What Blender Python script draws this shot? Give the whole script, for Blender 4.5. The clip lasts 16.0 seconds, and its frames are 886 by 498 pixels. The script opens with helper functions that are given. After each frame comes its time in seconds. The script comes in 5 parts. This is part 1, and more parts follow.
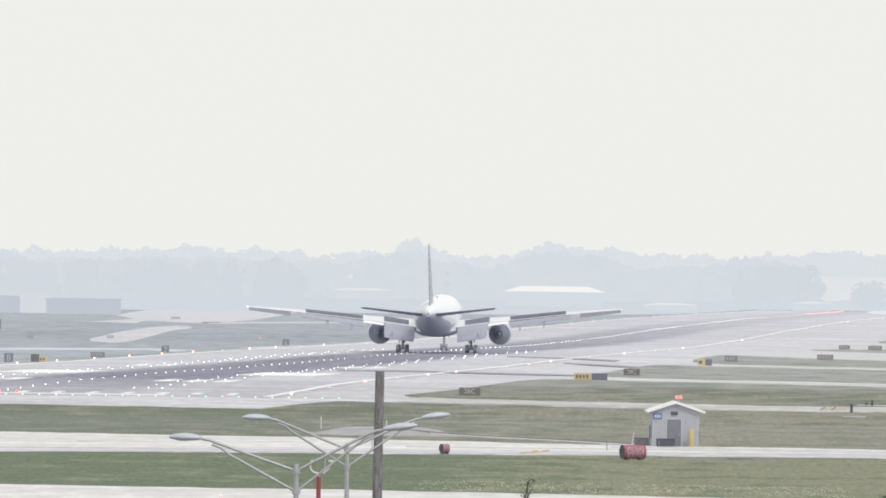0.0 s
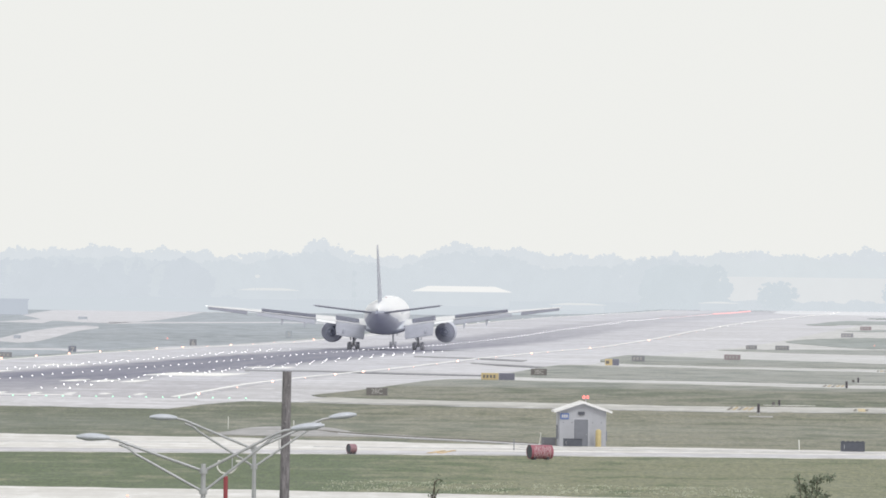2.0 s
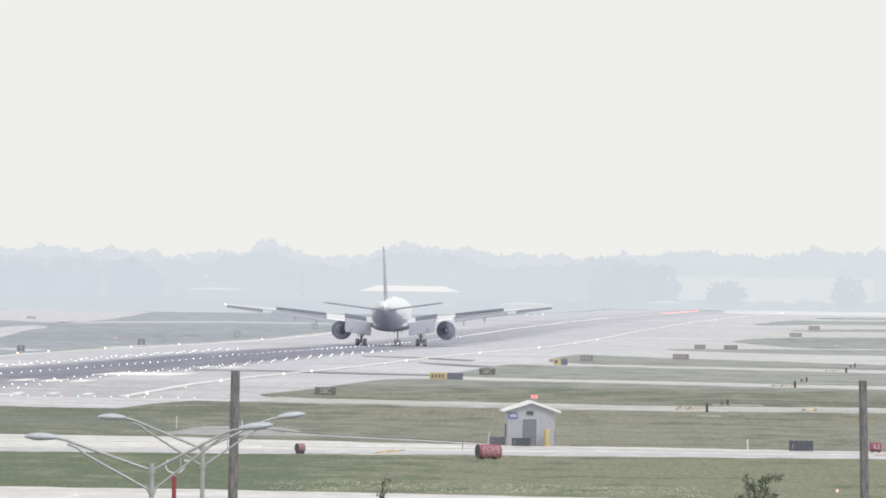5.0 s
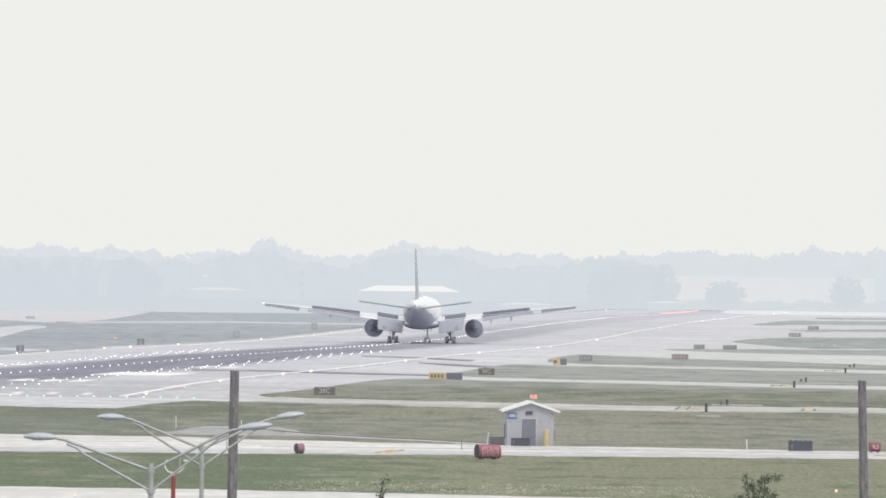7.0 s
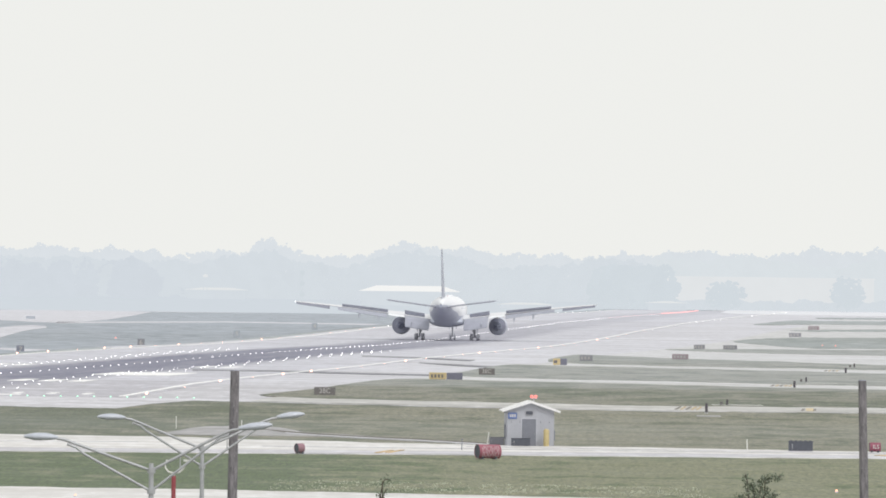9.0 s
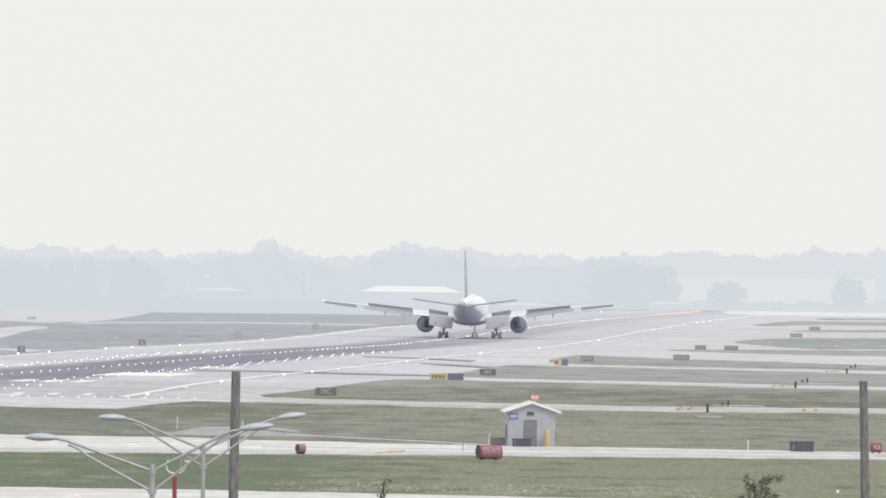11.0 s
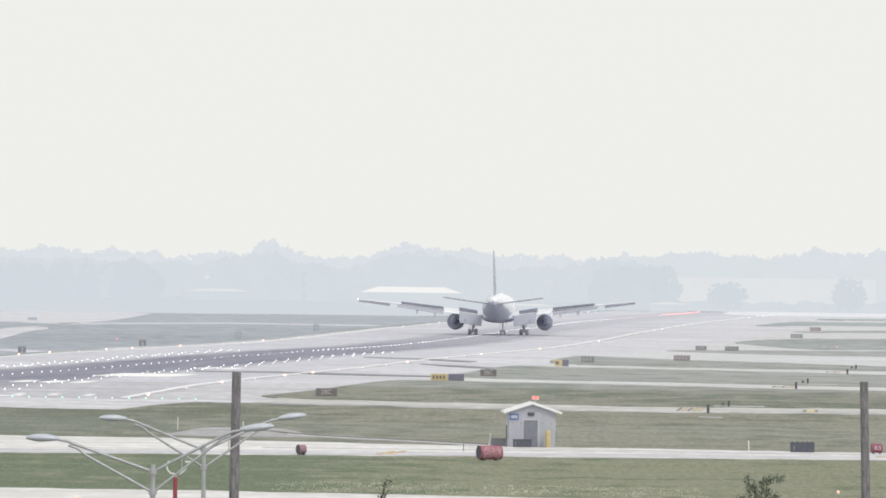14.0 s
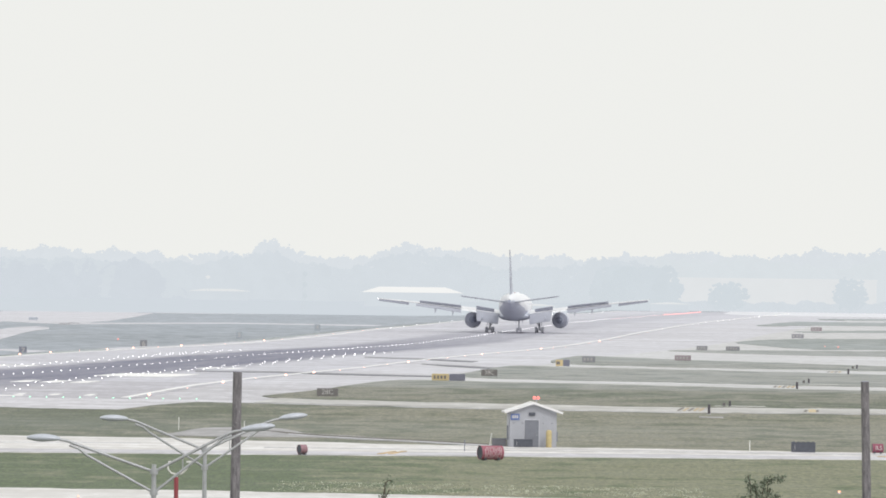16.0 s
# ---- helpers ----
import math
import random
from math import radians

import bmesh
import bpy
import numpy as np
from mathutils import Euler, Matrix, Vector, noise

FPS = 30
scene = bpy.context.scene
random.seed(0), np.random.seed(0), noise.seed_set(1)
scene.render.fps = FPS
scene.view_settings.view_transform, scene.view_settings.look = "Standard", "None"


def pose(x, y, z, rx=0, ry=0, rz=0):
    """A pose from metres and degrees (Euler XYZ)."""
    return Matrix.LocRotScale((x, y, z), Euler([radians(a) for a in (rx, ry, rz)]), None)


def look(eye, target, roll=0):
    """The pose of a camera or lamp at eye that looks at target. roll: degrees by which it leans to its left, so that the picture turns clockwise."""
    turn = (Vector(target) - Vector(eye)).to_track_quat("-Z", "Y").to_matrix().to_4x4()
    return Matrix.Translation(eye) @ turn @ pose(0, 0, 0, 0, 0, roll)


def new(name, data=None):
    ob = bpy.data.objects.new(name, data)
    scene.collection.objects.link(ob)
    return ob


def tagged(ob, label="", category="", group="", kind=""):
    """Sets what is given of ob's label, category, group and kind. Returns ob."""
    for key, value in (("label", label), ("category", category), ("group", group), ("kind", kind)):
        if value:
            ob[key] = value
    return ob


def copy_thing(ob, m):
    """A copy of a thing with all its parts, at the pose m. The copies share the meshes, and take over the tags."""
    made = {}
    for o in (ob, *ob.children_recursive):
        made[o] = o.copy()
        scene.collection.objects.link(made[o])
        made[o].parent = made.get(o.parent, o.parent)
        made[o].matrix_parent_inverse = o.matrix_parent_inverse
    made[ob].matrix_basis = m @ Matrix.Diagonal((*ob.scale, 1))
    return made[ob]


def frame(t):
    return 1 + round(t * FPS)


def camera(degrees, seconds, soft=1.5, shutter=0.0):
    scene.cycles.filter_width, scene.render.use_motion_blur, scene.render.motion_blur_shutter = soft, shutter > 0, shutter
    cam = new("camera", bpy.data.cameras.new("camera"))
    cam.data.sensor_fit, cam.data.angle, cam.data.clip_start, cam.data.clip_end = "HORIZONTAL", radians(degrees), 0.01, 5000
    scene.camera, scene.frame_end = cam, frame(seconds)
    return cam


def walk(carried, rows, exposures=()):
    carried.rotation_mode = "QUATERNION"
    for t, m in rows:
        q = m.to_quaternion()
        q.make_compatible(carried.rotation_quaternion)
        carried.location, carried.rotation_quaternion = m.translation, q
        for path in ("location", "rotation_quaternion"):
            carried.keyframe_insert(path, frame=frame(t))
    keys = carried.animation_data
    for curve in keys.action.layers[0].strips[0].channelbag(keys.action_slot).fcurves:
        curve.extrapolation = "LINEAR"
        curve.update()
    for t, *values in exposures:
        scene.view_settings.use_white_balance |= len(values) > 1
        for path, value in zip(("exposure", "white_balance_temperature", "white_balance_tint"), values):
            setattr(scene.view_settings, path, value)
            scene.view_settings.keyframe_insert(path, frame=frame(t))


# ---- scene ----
SLOPE, OFFSET = 0.0459, -124.9          # runway axis in plan: x = SLOPE * y + OFFSET
RUNWAY_YAW = -math.degrees(math.atan(SLOPE))
EYE = 14.26                              # height of the viewing deck above the airfield

cam = camera(3.726, 16.0, 1.8)


def aim(dx, dy):
    """The tripod head turned by dx and dy hundredths of a degree from its resting aim."""
    return pose(0, 0, EYE, 90.0735, -0.75, 0) @ pose(0, 0, 0, dy / 100, dx / 100, 0)


walk(cam, [(0.0, aim(60.97, 0.2)), (0.5, aim(48.5, 0.5)), (1.0, aim(37.65, 0.25)), (1.5, aim(30.5, 0.2)), (2.0, aim(21.9, 0.2)),
           (2.5, aim(14.3, 0.2)), (3.0, aim(9.0, 0.2)), (3.5, aim(4.8, 0.1)), (4.0, aim(2.5, 0.0)), (4.6, aim(0.9, 0.0)), (5.5, aim(-0.2, 0.0)),
           (6.5, aim(-0.3, 0.0)), (7.0, aim(-0.1, 0.0)), (9.0, aim(0, 0)), (11.5, aim(0.5, 0.25)), (13.0, aim(0.5, 0.25)),
           (13.5, aim(0.7, 0.5)), (14.5, aim(0.7, 0.5)), (15.0, aim(1.0, 0.5)), (15.5, aim(0.9, 0.4)), (16.0, aim(1.1, 0.5))])

# ---- daylight: bright hazy overcast ----
world = bpy.data.worlds.new("hazy_sky")
scene.world = world
world.use_nodes = True
wn, wl = world.node_tree.nodes, world.node_tree.links
wn.clear()
sky = wn.new("ShaderNodeTexSky")
sky.sky_type, sky.sun_disc, sky.sun_elevation, sky.sun_rotation = "NISHITA", False, radians(42), radians(150)
sky.dust_density, sky.air_density = 6.0, 1.0
dim = wn.new("ShaderNodeVectorMath")
dim.operation = "SCALE"
dim.inputs["Scale"].default_value = 0.08
veil = wn.new("ShaderNodeMix")
veil.data_type = "RGBA"
veil.inputs["Factor"].default_value = 0.93
veil.inputs["B"].default_value = (0.925, 0.93, 0.90, 1)
back = wn.new("ShaderNodeBackground")
wout = wn.new("ShaderNodeOutputWorld")
wl.new(sky.outputs["Color"], dim.inputs[0])
wl.new(dim.outputs["Vector"], veil.inputs["A"])
wl.new(veil.outputs["Result"], back.inputs["Color"])
wl.new(back.outputs["Background"], wout.inputs["Surface"])
back.inputs["Strength"].default_value = 1.0

sun = new("sun", bpy.data.lights.new("sun", "SUN"))
sun.data.energy, sun.data.angle, sun.data.color = 1.4, radians(25), (1.0, 0.98, 0.96)
sun.matrix_world = look((0, 0, 60), (math.sin(radians(-30)) * 50, math.cos(radians(-30)) * 50, 60 - 45))
scene.view_settings.exposure = 0.0


# ---- materials ----
class Shader:
    """A node material under construction."""

    def __init__(self, name):
        self.mat = bpy.data.materials.new(name)
        self.mat.use_nodes = True
        self.n, self.l = self.mat.node_tree.nodes, self.mat.node_tree.links
        self.b = self.n["Principled BSDF"]
        self.out = self.n["Material Output"]

    def node(self, kind, links=(), **values):
        nd = self.n.new("ShaderNode" + kind)
        for k, v in values.items():
            nd.inputs[k.replace("_", " ")].default_value = v
        for sock, src in links:
            self.l.new(src, nd.inputs[sock])
        return nd

    def place(self, sx=1, sy=1, sz=1):
        g = self.n.new("ShaderNodeNewGeometry")
        m = self.node("Mapping", [("Vector", g.outputs["Position"])])
        m.inputs["Scale"].default_value = (sx, sy, sz)
        return m.outputs["Vector"]

    def local(self, sx=1, sy=1, sz=1):
        g = self.n.new("ShaderNodeTexCoord")
        m = self.node("Mapping", [("Vector", g.outputs["Object"])])
        m.inputs["Scale"].default_value = (sx, sy, sz)
        return m.outputs["Vector"]

    def noise(self, vec, scale, detail=4.0, rough=0.6):
        return self.node("TexNoise", [("Vector", vec)], Scale=scale, Detail=detail, Roughness=rough).outputs["Fac"]

    def ramp(self, fac, *stops):
        r = self.node("ValToRGB", [("Fac", fac)])
        e = r.color_ramp.elements
        while len(e) < len(stops):
            e.new(0.5)
        for el, (p, c) in zip(e, stops):
            el.position, el.color = p, (*c, 1)
        return r.outputs["Color"]

    def mix(self, fac, a, b, how="MIX"):
        m = self.n.new("ShaderNodeMix")
        m.data_type, m.blend_type = "RGBA", how
        for sock, v in (("Factor", fac), ("A", a), ("B", b)):
            if isinstance(v, (int, float)):
                m.inputs[sock].default_value = v
            elif isinstance(v, tuple):
                m.inputs[sock].default_value = (*v, 1)
            else:
                self.l.new(v, m.inputs[sock])
        return m.outputs["Result"]

    def math(self, op, a, b=0.0, c=0.0):
        m = self.n.new("ShaderNodeMath")
        m.operation = op
        for i, v in enumerate((a, b, c)):
            if isinstance(v, (int, float)):
                m.inputs[i].default_value = v
            else:
                self.l.new(v, m.inputs[i])
        return m.outputs[0]

    def span(self, v, a, b, c=0.0, d=1.0):
        m = self.node("MapRange", [("Value", v)])
        for k, x in zip(("From Min", "From Max", "To Min", "To Max"), (a, b, c, d)):
            m.inputs[k].default_value = x
        return m.outputs["Result"]

    def bump(self, height, strength=0.3, dist=0.02):
        bp = self.node("Bump", [("Height", height)], Strength=strength, Distance=dist)
        self.l.new(bp.outputs["Normal"], self.b.inputs["Normal"])

    def finish(self, color, rough=0.6, metal=0.0, spec=0.5):
        if isinstance(color, tuple):
            self.b.inputs["Base Color"].default_value = (*color, 1)
        else:
            self.l.new(color, self.b.inputs["Base Color"])
        if isinstance(rough, (int, float)):
            self.b.inputs["Roughness"].default_value = rough
        else:
            self.l.new(rough, self.b.inputs["Roughness"])
        self.b.inputs["Metallic"].default_value = metal
        self.b.inputs["Specular IOR Level"].default_value = spec
        return self.mat

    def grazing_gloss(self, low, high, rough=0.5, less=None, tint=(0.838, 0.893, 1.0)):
        """A gloss that grows towards grazing sight; its sky-coloured shine stands in for distance haze."""
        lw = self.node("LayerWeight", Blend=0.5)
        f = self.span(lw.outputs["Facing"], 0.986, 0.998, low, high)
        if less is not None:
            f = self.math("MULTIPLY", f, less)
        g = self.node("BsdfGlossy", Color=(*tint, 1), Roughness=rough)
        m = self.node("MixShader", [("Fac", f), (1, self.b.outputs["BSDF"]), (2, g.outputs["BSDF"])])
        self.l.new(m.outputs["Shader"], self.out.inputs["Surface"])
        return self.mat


def grass_material(name, green, dry, bias, high, drift=None, haze_tint=(0.838, 0.893, 1.0)):
    s = Shader(name)
    wide = s.noise(s.place(0.05, 0.012, 1), 1.0, 5)
    fine = s.noise(s.place(1.9, 0.17, 1), 1.0, 8, 0.8)
    blade = s.noise(s.place(5.0, 0.33, 1), 1.0, 6, 0.8)
    mow = s.noise(s.place(0.008, 0.11, 1), 1.0, 3)
    f = s.math("ADD", s.math("MULTIPLY", wide, 0.6), s.math("MULTIPLY", mow, 0.4))
    patch = s.noise(s.place(0.2, 0.05, 1), 1.0, 5, 0.6)
    f = s.math("ADD", s.math("MULTIPLY", f, 0.55), s.math("MULTIPLY", s.span(patch, 0.3, 0.7, 0.16, 0.84), 0.45))
    f = s.math("ADD", f, bias)
    if drift is not None:
        g = s.n.new("ShaderNodeNewGeometry")
        xyz = s.node("SeparateXYZ", [("Vector", g.outputs["Position"])])
        f = s.math("ADD", f, s.span(xyz.outputs["X"], drift[0], drift[1], drift[2], drift[3]))
    c = s.ramp(f, (0.44, tuple(0.88 * x for x in green)), (0.55, tuple(1.07 * x for x in dry)))
    straw = s.noise(s.place(0.12, 0.22, 1), 1.0, 4, 0.6)
    c = s.mix(s.span(straw, 0.62, 0.74, 0.0, 0.5), c, tuple(1.35 * x for x in dry))
    c = s.mix(s.span(blade, 0.42, 0.62, 0.0, 0.55), c, tuple(0.55 * x for x in green))
    c = s.mix(0.6, c, s.mix(1.0, c, s.ramp(fine, (0.40, (0.42, 0.46, 0.4)), (0.60, (1.5, 1.42, 1.35))), "MULTIPLY"))
    c = s.mix(0.75, c, s.mix(1.0, c, s.ramp(blade, (0.42, (0.45, 0.48, 0.45)), (0.58, (1.6, 1.55, 1.5))), "MULTIPLY"))
    s.bump(fine, 0.4, 0.1)
    s.finish(c, 0.85, 0, 0.2)
    sheen = s.math("ADD", s.math("MULTIPLY", patch, 0.5), s.math("MULTIPLY", straw, 0.5))
    return s.grazing_gloss(0.08, high, 0.6, s.span(sheen, 0.38, 0.62, 0.74, 1.24), haze_tint)


def concrete_material(name, tone, low=0.3, high=0.7, rubber=False):
    s = Shader(name)
    wide = s.noise(s.place(0.04, 0.01, 1), 1.0, 5)
    fine = s.noise(s.place(0.6, 0.08, 1), 1.0, 6, 0.7)
    c = s.ramp(wide, (0.3, tuple(x * 0.82 for x in tone)), (0.7, tuple(min(0.88, x * 1.1) for x in tone)))
    drag = s.noise(s.place(0.008, 0.05, 1), 1.0, 6, 0.65)
    c = s.mix(s.span(drag, 0.42, 0.60, 0.0, 0.6), c, tuple(x * 0.72 for x in tone))
    c = s.mix(s.span(fine, 0.42, 0.64, 0.0, 0.5), c, tuple(x * 0.62 for x in tone))
    c = s.mix(s.span(fine, 0.48, 0.34, 0.0, 0.45), c, tuple(min(0.88, x * 1.3) for x in tone))
    scuff = s.noise(s.place(0.05, 0.11, 1), 1.0, 5, 0.7)
    c = s.mix(s.span(scuff, 0.46, 0.66, 0.0, 0.55), c, tuple(x * 0.68 for x in tone))
    c = s.mix(s.span(scuff, 0.46, 0.32, 0.0, 0.5), c, tuple(min(0.88, x * 1.35) for x in tone))
    less = s.math("MULTIPLY", s.span(scuff, 0.34, 0.66, 1.2, 0.72), s.math("MULTIPLY", s.span(fine, 0.36, 0.64, 1.14, 0.84), s.span(drag, 0.42, 0.62, 1.08, 0.74)))
    if rubber:
        g = s.n.new("ShaderNodeNewGeometry")
        xyz = s.node("SeparateXYZ", [("Vector", g.outputs["Position"])])
        v = s.math("ADD", s.math("SUBTRACT", xyz.outputs["X"], s.math("MULTIPLY", xyz.outputs["Y"], SLOPE)), -OFFSET - 1.5)
        v = s.math("ADD", s.math("ABSOLUTE", v), s.math("MULTIPLY", s.math("SUBTRACT", drag, 0.5), 7.0))
        flow = s.node("CombineXYZ", [("X", s.math("MULTIPLY", v, 0.55)), ("Y", s.math("MULTIPLY", xyz.outputs["Y"], 0.006))])
        smear = s.noise(flow.outputs["Vector"], 1.0, 5, 0.7)
        band = s.math("MULTIPLY", s.span(v, 8.5, 13.5, 1.0, 0.0), s.span(smear, 0.38, 0.62, 1.0, 0.74))
        along = s.math("MULTIPLY", s.span(xyz.outputs["Y"], 1400, 1560, 0.25, 1.0), s.span(xyz.outputs["Y"], 2250, 3350, 1.0, 0.25))
        stain = s.math("MULTIPLY", band, along)
        less = s.math("MULTIPLY", less, s.math("SUBTRACT", 1.0, s.math("MULTIPLY", stain, 0.75)))
        c = s.mix(stain, c, s.mix(s.span(drag, 0.35, 0.65), (0.07, 0.074, 0.13), (0.155, 0.156, 0.228)))
    s.bump(fine, 0.2, 0.02)
    s.finish(c, 0.75, 0, 0.3)
    return s.grazing_gloss(low, high, 0.5, less, (0.88, 0.90, 1.0))


def plain(name, color, rough=0.5, metal=0.0, spec=0.5, grain=0.12, scale=3.0):
    s = Shader(name)
    n1 = s.noise(s.local(), scale, 5)
    n2 = s.noise(s.local(), scale * 9, 3)
    k = s.math("ADD", s.math("MULTIPLY", n1, 0.65), s.math("MULTIPLY", n2, 0.35))
    c = s.ramp(k, (0.3, tuple(x * (1 - grain) for x in color)), (0.7, tuple(min(0.9, x * (1 + grain)) for x in color)))
    return s.finish(c, s.span(n2, 0.2, 0.8, max(0.02, rough - 0.08), min(1, rough + 0.08)), metal, spec)


def glow(name, color, strength):
    s = Shader(name)
    s.finish((0.2, 0.2, 0.2), 0.4)
    s.b.inputs["Emission Color"].default_value = (*color, 1)
    s.b.inputs["Emission Strength"].default_value = strength
    s.mat.cycles.emission_sampling = "NONE"
    return s.mat


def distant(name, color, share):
    """Far woods and buildings, kilometres of bright haze painted in as emission: a glowing backdrop."""
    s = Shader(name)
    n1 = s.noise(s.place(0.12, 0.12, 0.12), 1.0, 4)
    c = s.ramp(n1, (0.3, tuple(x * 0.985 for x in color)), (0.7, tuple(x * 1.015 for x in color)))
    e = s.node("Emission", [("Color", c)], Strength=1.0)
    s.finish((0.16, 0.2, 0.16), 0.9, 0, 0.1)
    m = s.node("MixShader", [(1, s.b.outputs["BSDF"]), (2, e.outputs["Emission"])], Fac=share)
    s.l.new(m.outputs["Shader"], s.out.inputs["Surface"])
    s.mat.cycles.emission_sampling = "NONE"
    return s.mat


M_GRASS = grass_material("mown_grass", (0.12, 0.138, 0.08), (0.212, 0.203, 0.15), 0.02, 0.5, (-34.0, 2.0, -0.1, 0.03))
# M_FARGRASS and M_FARISLAND: greens blued to paint in distance haze.
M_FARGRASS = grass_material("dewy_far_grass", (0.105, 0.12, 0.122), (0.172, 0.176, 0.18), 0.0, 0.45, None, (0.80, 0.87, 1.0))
M_ISLAND = grass_material("infield_grass", (0.112, 0.135, 0.078), (0.20, 0.194, 0.15), 0.01, 0.39, None, (0.855, 0.89, 1.0))
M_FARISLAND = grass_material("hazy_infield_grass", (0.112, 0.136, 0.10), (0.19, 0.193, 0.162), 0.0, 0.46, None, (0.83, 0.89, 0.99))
M_LAWN = grass_material("lush_grass_strip", (0.105, 0.146, 0.06), (0.20, 0.202, 0.124), 0.0, 0.5, (-13.0, 5.0, -0.08, 0.08))
M_PAVE = concrete_material("pale_concrete", (0.545, 0.53, 0.555), 0.24, 0.51)
M_TAXI = concrete_material("taxiway_concrete", (0.76, 0.735, 0.70), 0.22, 0.6)
M_RUNWAY = concrete_material("runway_concrete", (0.485, 0.472, 0.515), 0.13, 0.54, True)
M_FARPAVE = concrete_material("sunlit_far_concrete", (0.80, 0.785, 0.75), 0.3, 0.78)
M_TAXIGREY = concrete_material("grey_taxiway_concrete", (0.53, 0.52, 0.49), 0.14, 0.54)
M_ASPHALT = concrete_material("asphalt_strip", (0.09, 0.09, 0.095), 0.1, 0.4)
M_GRAVEL = concrete_material("gravel_pad", (0.36, 0.35, 0.35), 0.12, 0.45)
M_YELLOW_LINE = concrete_material("yellow_marking", (0.60, 0.42, 0.20), 0.1, 0.3)
# Airliner colours are lifted and blued to paint in the haze.
M_WHITE = plain("white_gloss_paint", (0.83, 0.845, 0.905), 0.35, 0, 0.5, 0.03, 0.4)
# Belly grey serves as paint and as painted underside shade.
M_BELLY = plain("shaded_belly_paint", (0.575, 0.605, 0.695), 0.5, 0, 0.4, 0.06, 0.4)
M_WING = plain("pale_grey_wing_paint", (0.72, 0.73, 0.77), 0.4, 0, 0.5, 0.08, 0.6)
M_FLAP = plain("flap_grey_paint", (0.36, 0.375, 0.445), 0.45, 0, 0.4, 0.12, 0.9)
M_DARK = plain("dark_grey_panel", (0.33, 0.343, 0.41), 0.5, 0, 0.4, 0.10, 0.8)
M_TAIL = plain("dark_grey_tail_paint", (0.33, 0.342, 0.41), 0.5, 0, 0.4, 0.10, 0.8)
M_AILERON = plain("dark_aileron_grey", (0.25, 0.26, 0.32), 0.5, 0, 0.3, 0.10, 0.8)
M_FIN = plain("slate_fin_paint", (0.46, 0.485, 0.565), 0.45, 0, 0.4, 0.08, 0.5)
M_COWL = plain("hazed_cowl_paint", (0.58, 0.605, 0.71), 0.45, 0, 0.4, 0.08, 0.8)
M_NOZZLE = plain("burnt_titanium", (0.40, 0.43, 0.54), 0.55, 0.0, 0.4, 0.12, 1.5)
M_TYRE = plain("hazed_tyre_rubber", (0.52, 0.53, 0.59), 0.85, 0, 0.3, 0.15, 2.0)
M_STRUT = plain("grey_gear_steel", (0.49, 0.50, 0.55), 0.45, 0.1, 0.5, 0.15, 2.0)
M_GALV = plain("galvanised_steel", (0.43, 0.44, 0.465), 0.45, 0.35, 0.5, 0.15, 6.0)
M_LAMPHEAD = plain("blue_grey_lamp_casting", (0.50, 0.53, 0.60), 0.4, 0.1, 0.5, 0.1, 6.0)
M_REDPOLE = plain("red_pole_paint", (0.31, 0.07, 0.085), 0.5, 0, 0.4, 0.12, 5.0)
M_HOLD = plain("worn_yellow_paint", (0.48, 0.385, 0.24), 0.7, 0, 0.3, 0.2, 2.0)
M_HOLDDARK = plain("worn_black_paint", (0.22, 0.205, 0.19), 0.7, 0, 0.3, 0.2, 2.0)
M_VERGE = plain("dark_verge_strip", (0.17, 0.16, 0.15), 0.95, 0, 0.1, 0.4, 0.5)
M_SIGNBLACK = plain("sign_charcoal", (0.175, 0.168, 0.17), 0.6, 0, 0.3, 0.15, 3.0)
M_SIGNYELLOW = plain("sign_yellow", (0.56, 0.455, 0.265), 0.5, 0, 0.4, 0.1, 3.0)
M_SIGNNAVY = plain("sign_back_navy", (0.175, 0.18, 0.235), 0.5, 0, 0.4, 0.15, 3.0)
M_SIGNRED = plain("sign_red", (0.31, 0.15, 0.185), 0.55, 0, 0.4, 0.25, 3.0)
M_SIGNDULL = plain("dull_maroon", (0.33, 0.28, 0.31), 0.6, 0, 0.3, 0.15, 3.0)
# Slate, grey and pale: on far signs, haze is painted into the face.
M_SIGNSLATE = plain("pale_slate_sign", (0.275, 0.278, 0.31), 0.6, 0, 0.3, 0.12, 3.0)
M_SIGNGREY = plain("haze_lifted_charcoal", (0.25, 0.262, 0.32), 0.6, 0, 0.3, 0.12, 3.0)
M_SIGNPALE = plain("haze_pale_sign", (0.40, 0.435, 0.49), 0.6, 0, 0.3, 0.12, 3.0)
M_DRUMINK = plain("worn_pink_white_ink", (0.48, 0.35, 0.38), 0.5, 0, 0.4, 0.2, 3.0)
M_DRUMDULL = plain("faded_drum_paint", (0.33, 0.20, 0.235), 0.6, 0, 0.3, 0.2, 3.0)
M_CRIMSON = plain("crimson_drum_paint", (0.255, 0.075, 0.115), 0.55, 0, 0.4, 0.15, 3.0)
M_SIGNINK = plain("dulled_white_letters", (0.48, 0.475, 0.47), 0.5, 0, 0.4, 0.1, 3.0)
M_DRUMRED = plain("red_drum_paint", (0.33, 0.115, 0.155), 0.55, 0, 0.4, 0.2, 3.0)
M_SIGNDIM = plain("dim_sign_ink", (0.40, 0.395, 0.41), 0.5, 0, 0.4, 0.15, 3.0)
M_SIGNDARK = plain("sign_edge_dark", (0.10, 0.092, 0.11), 0.6, 0, 0.3, 0.15, 3.0)
M_SIGNWHITE = plain("sign_white", (0.55, 0.54, 0.53), 0.5, 0, 0.4, 0.06, 3.0)
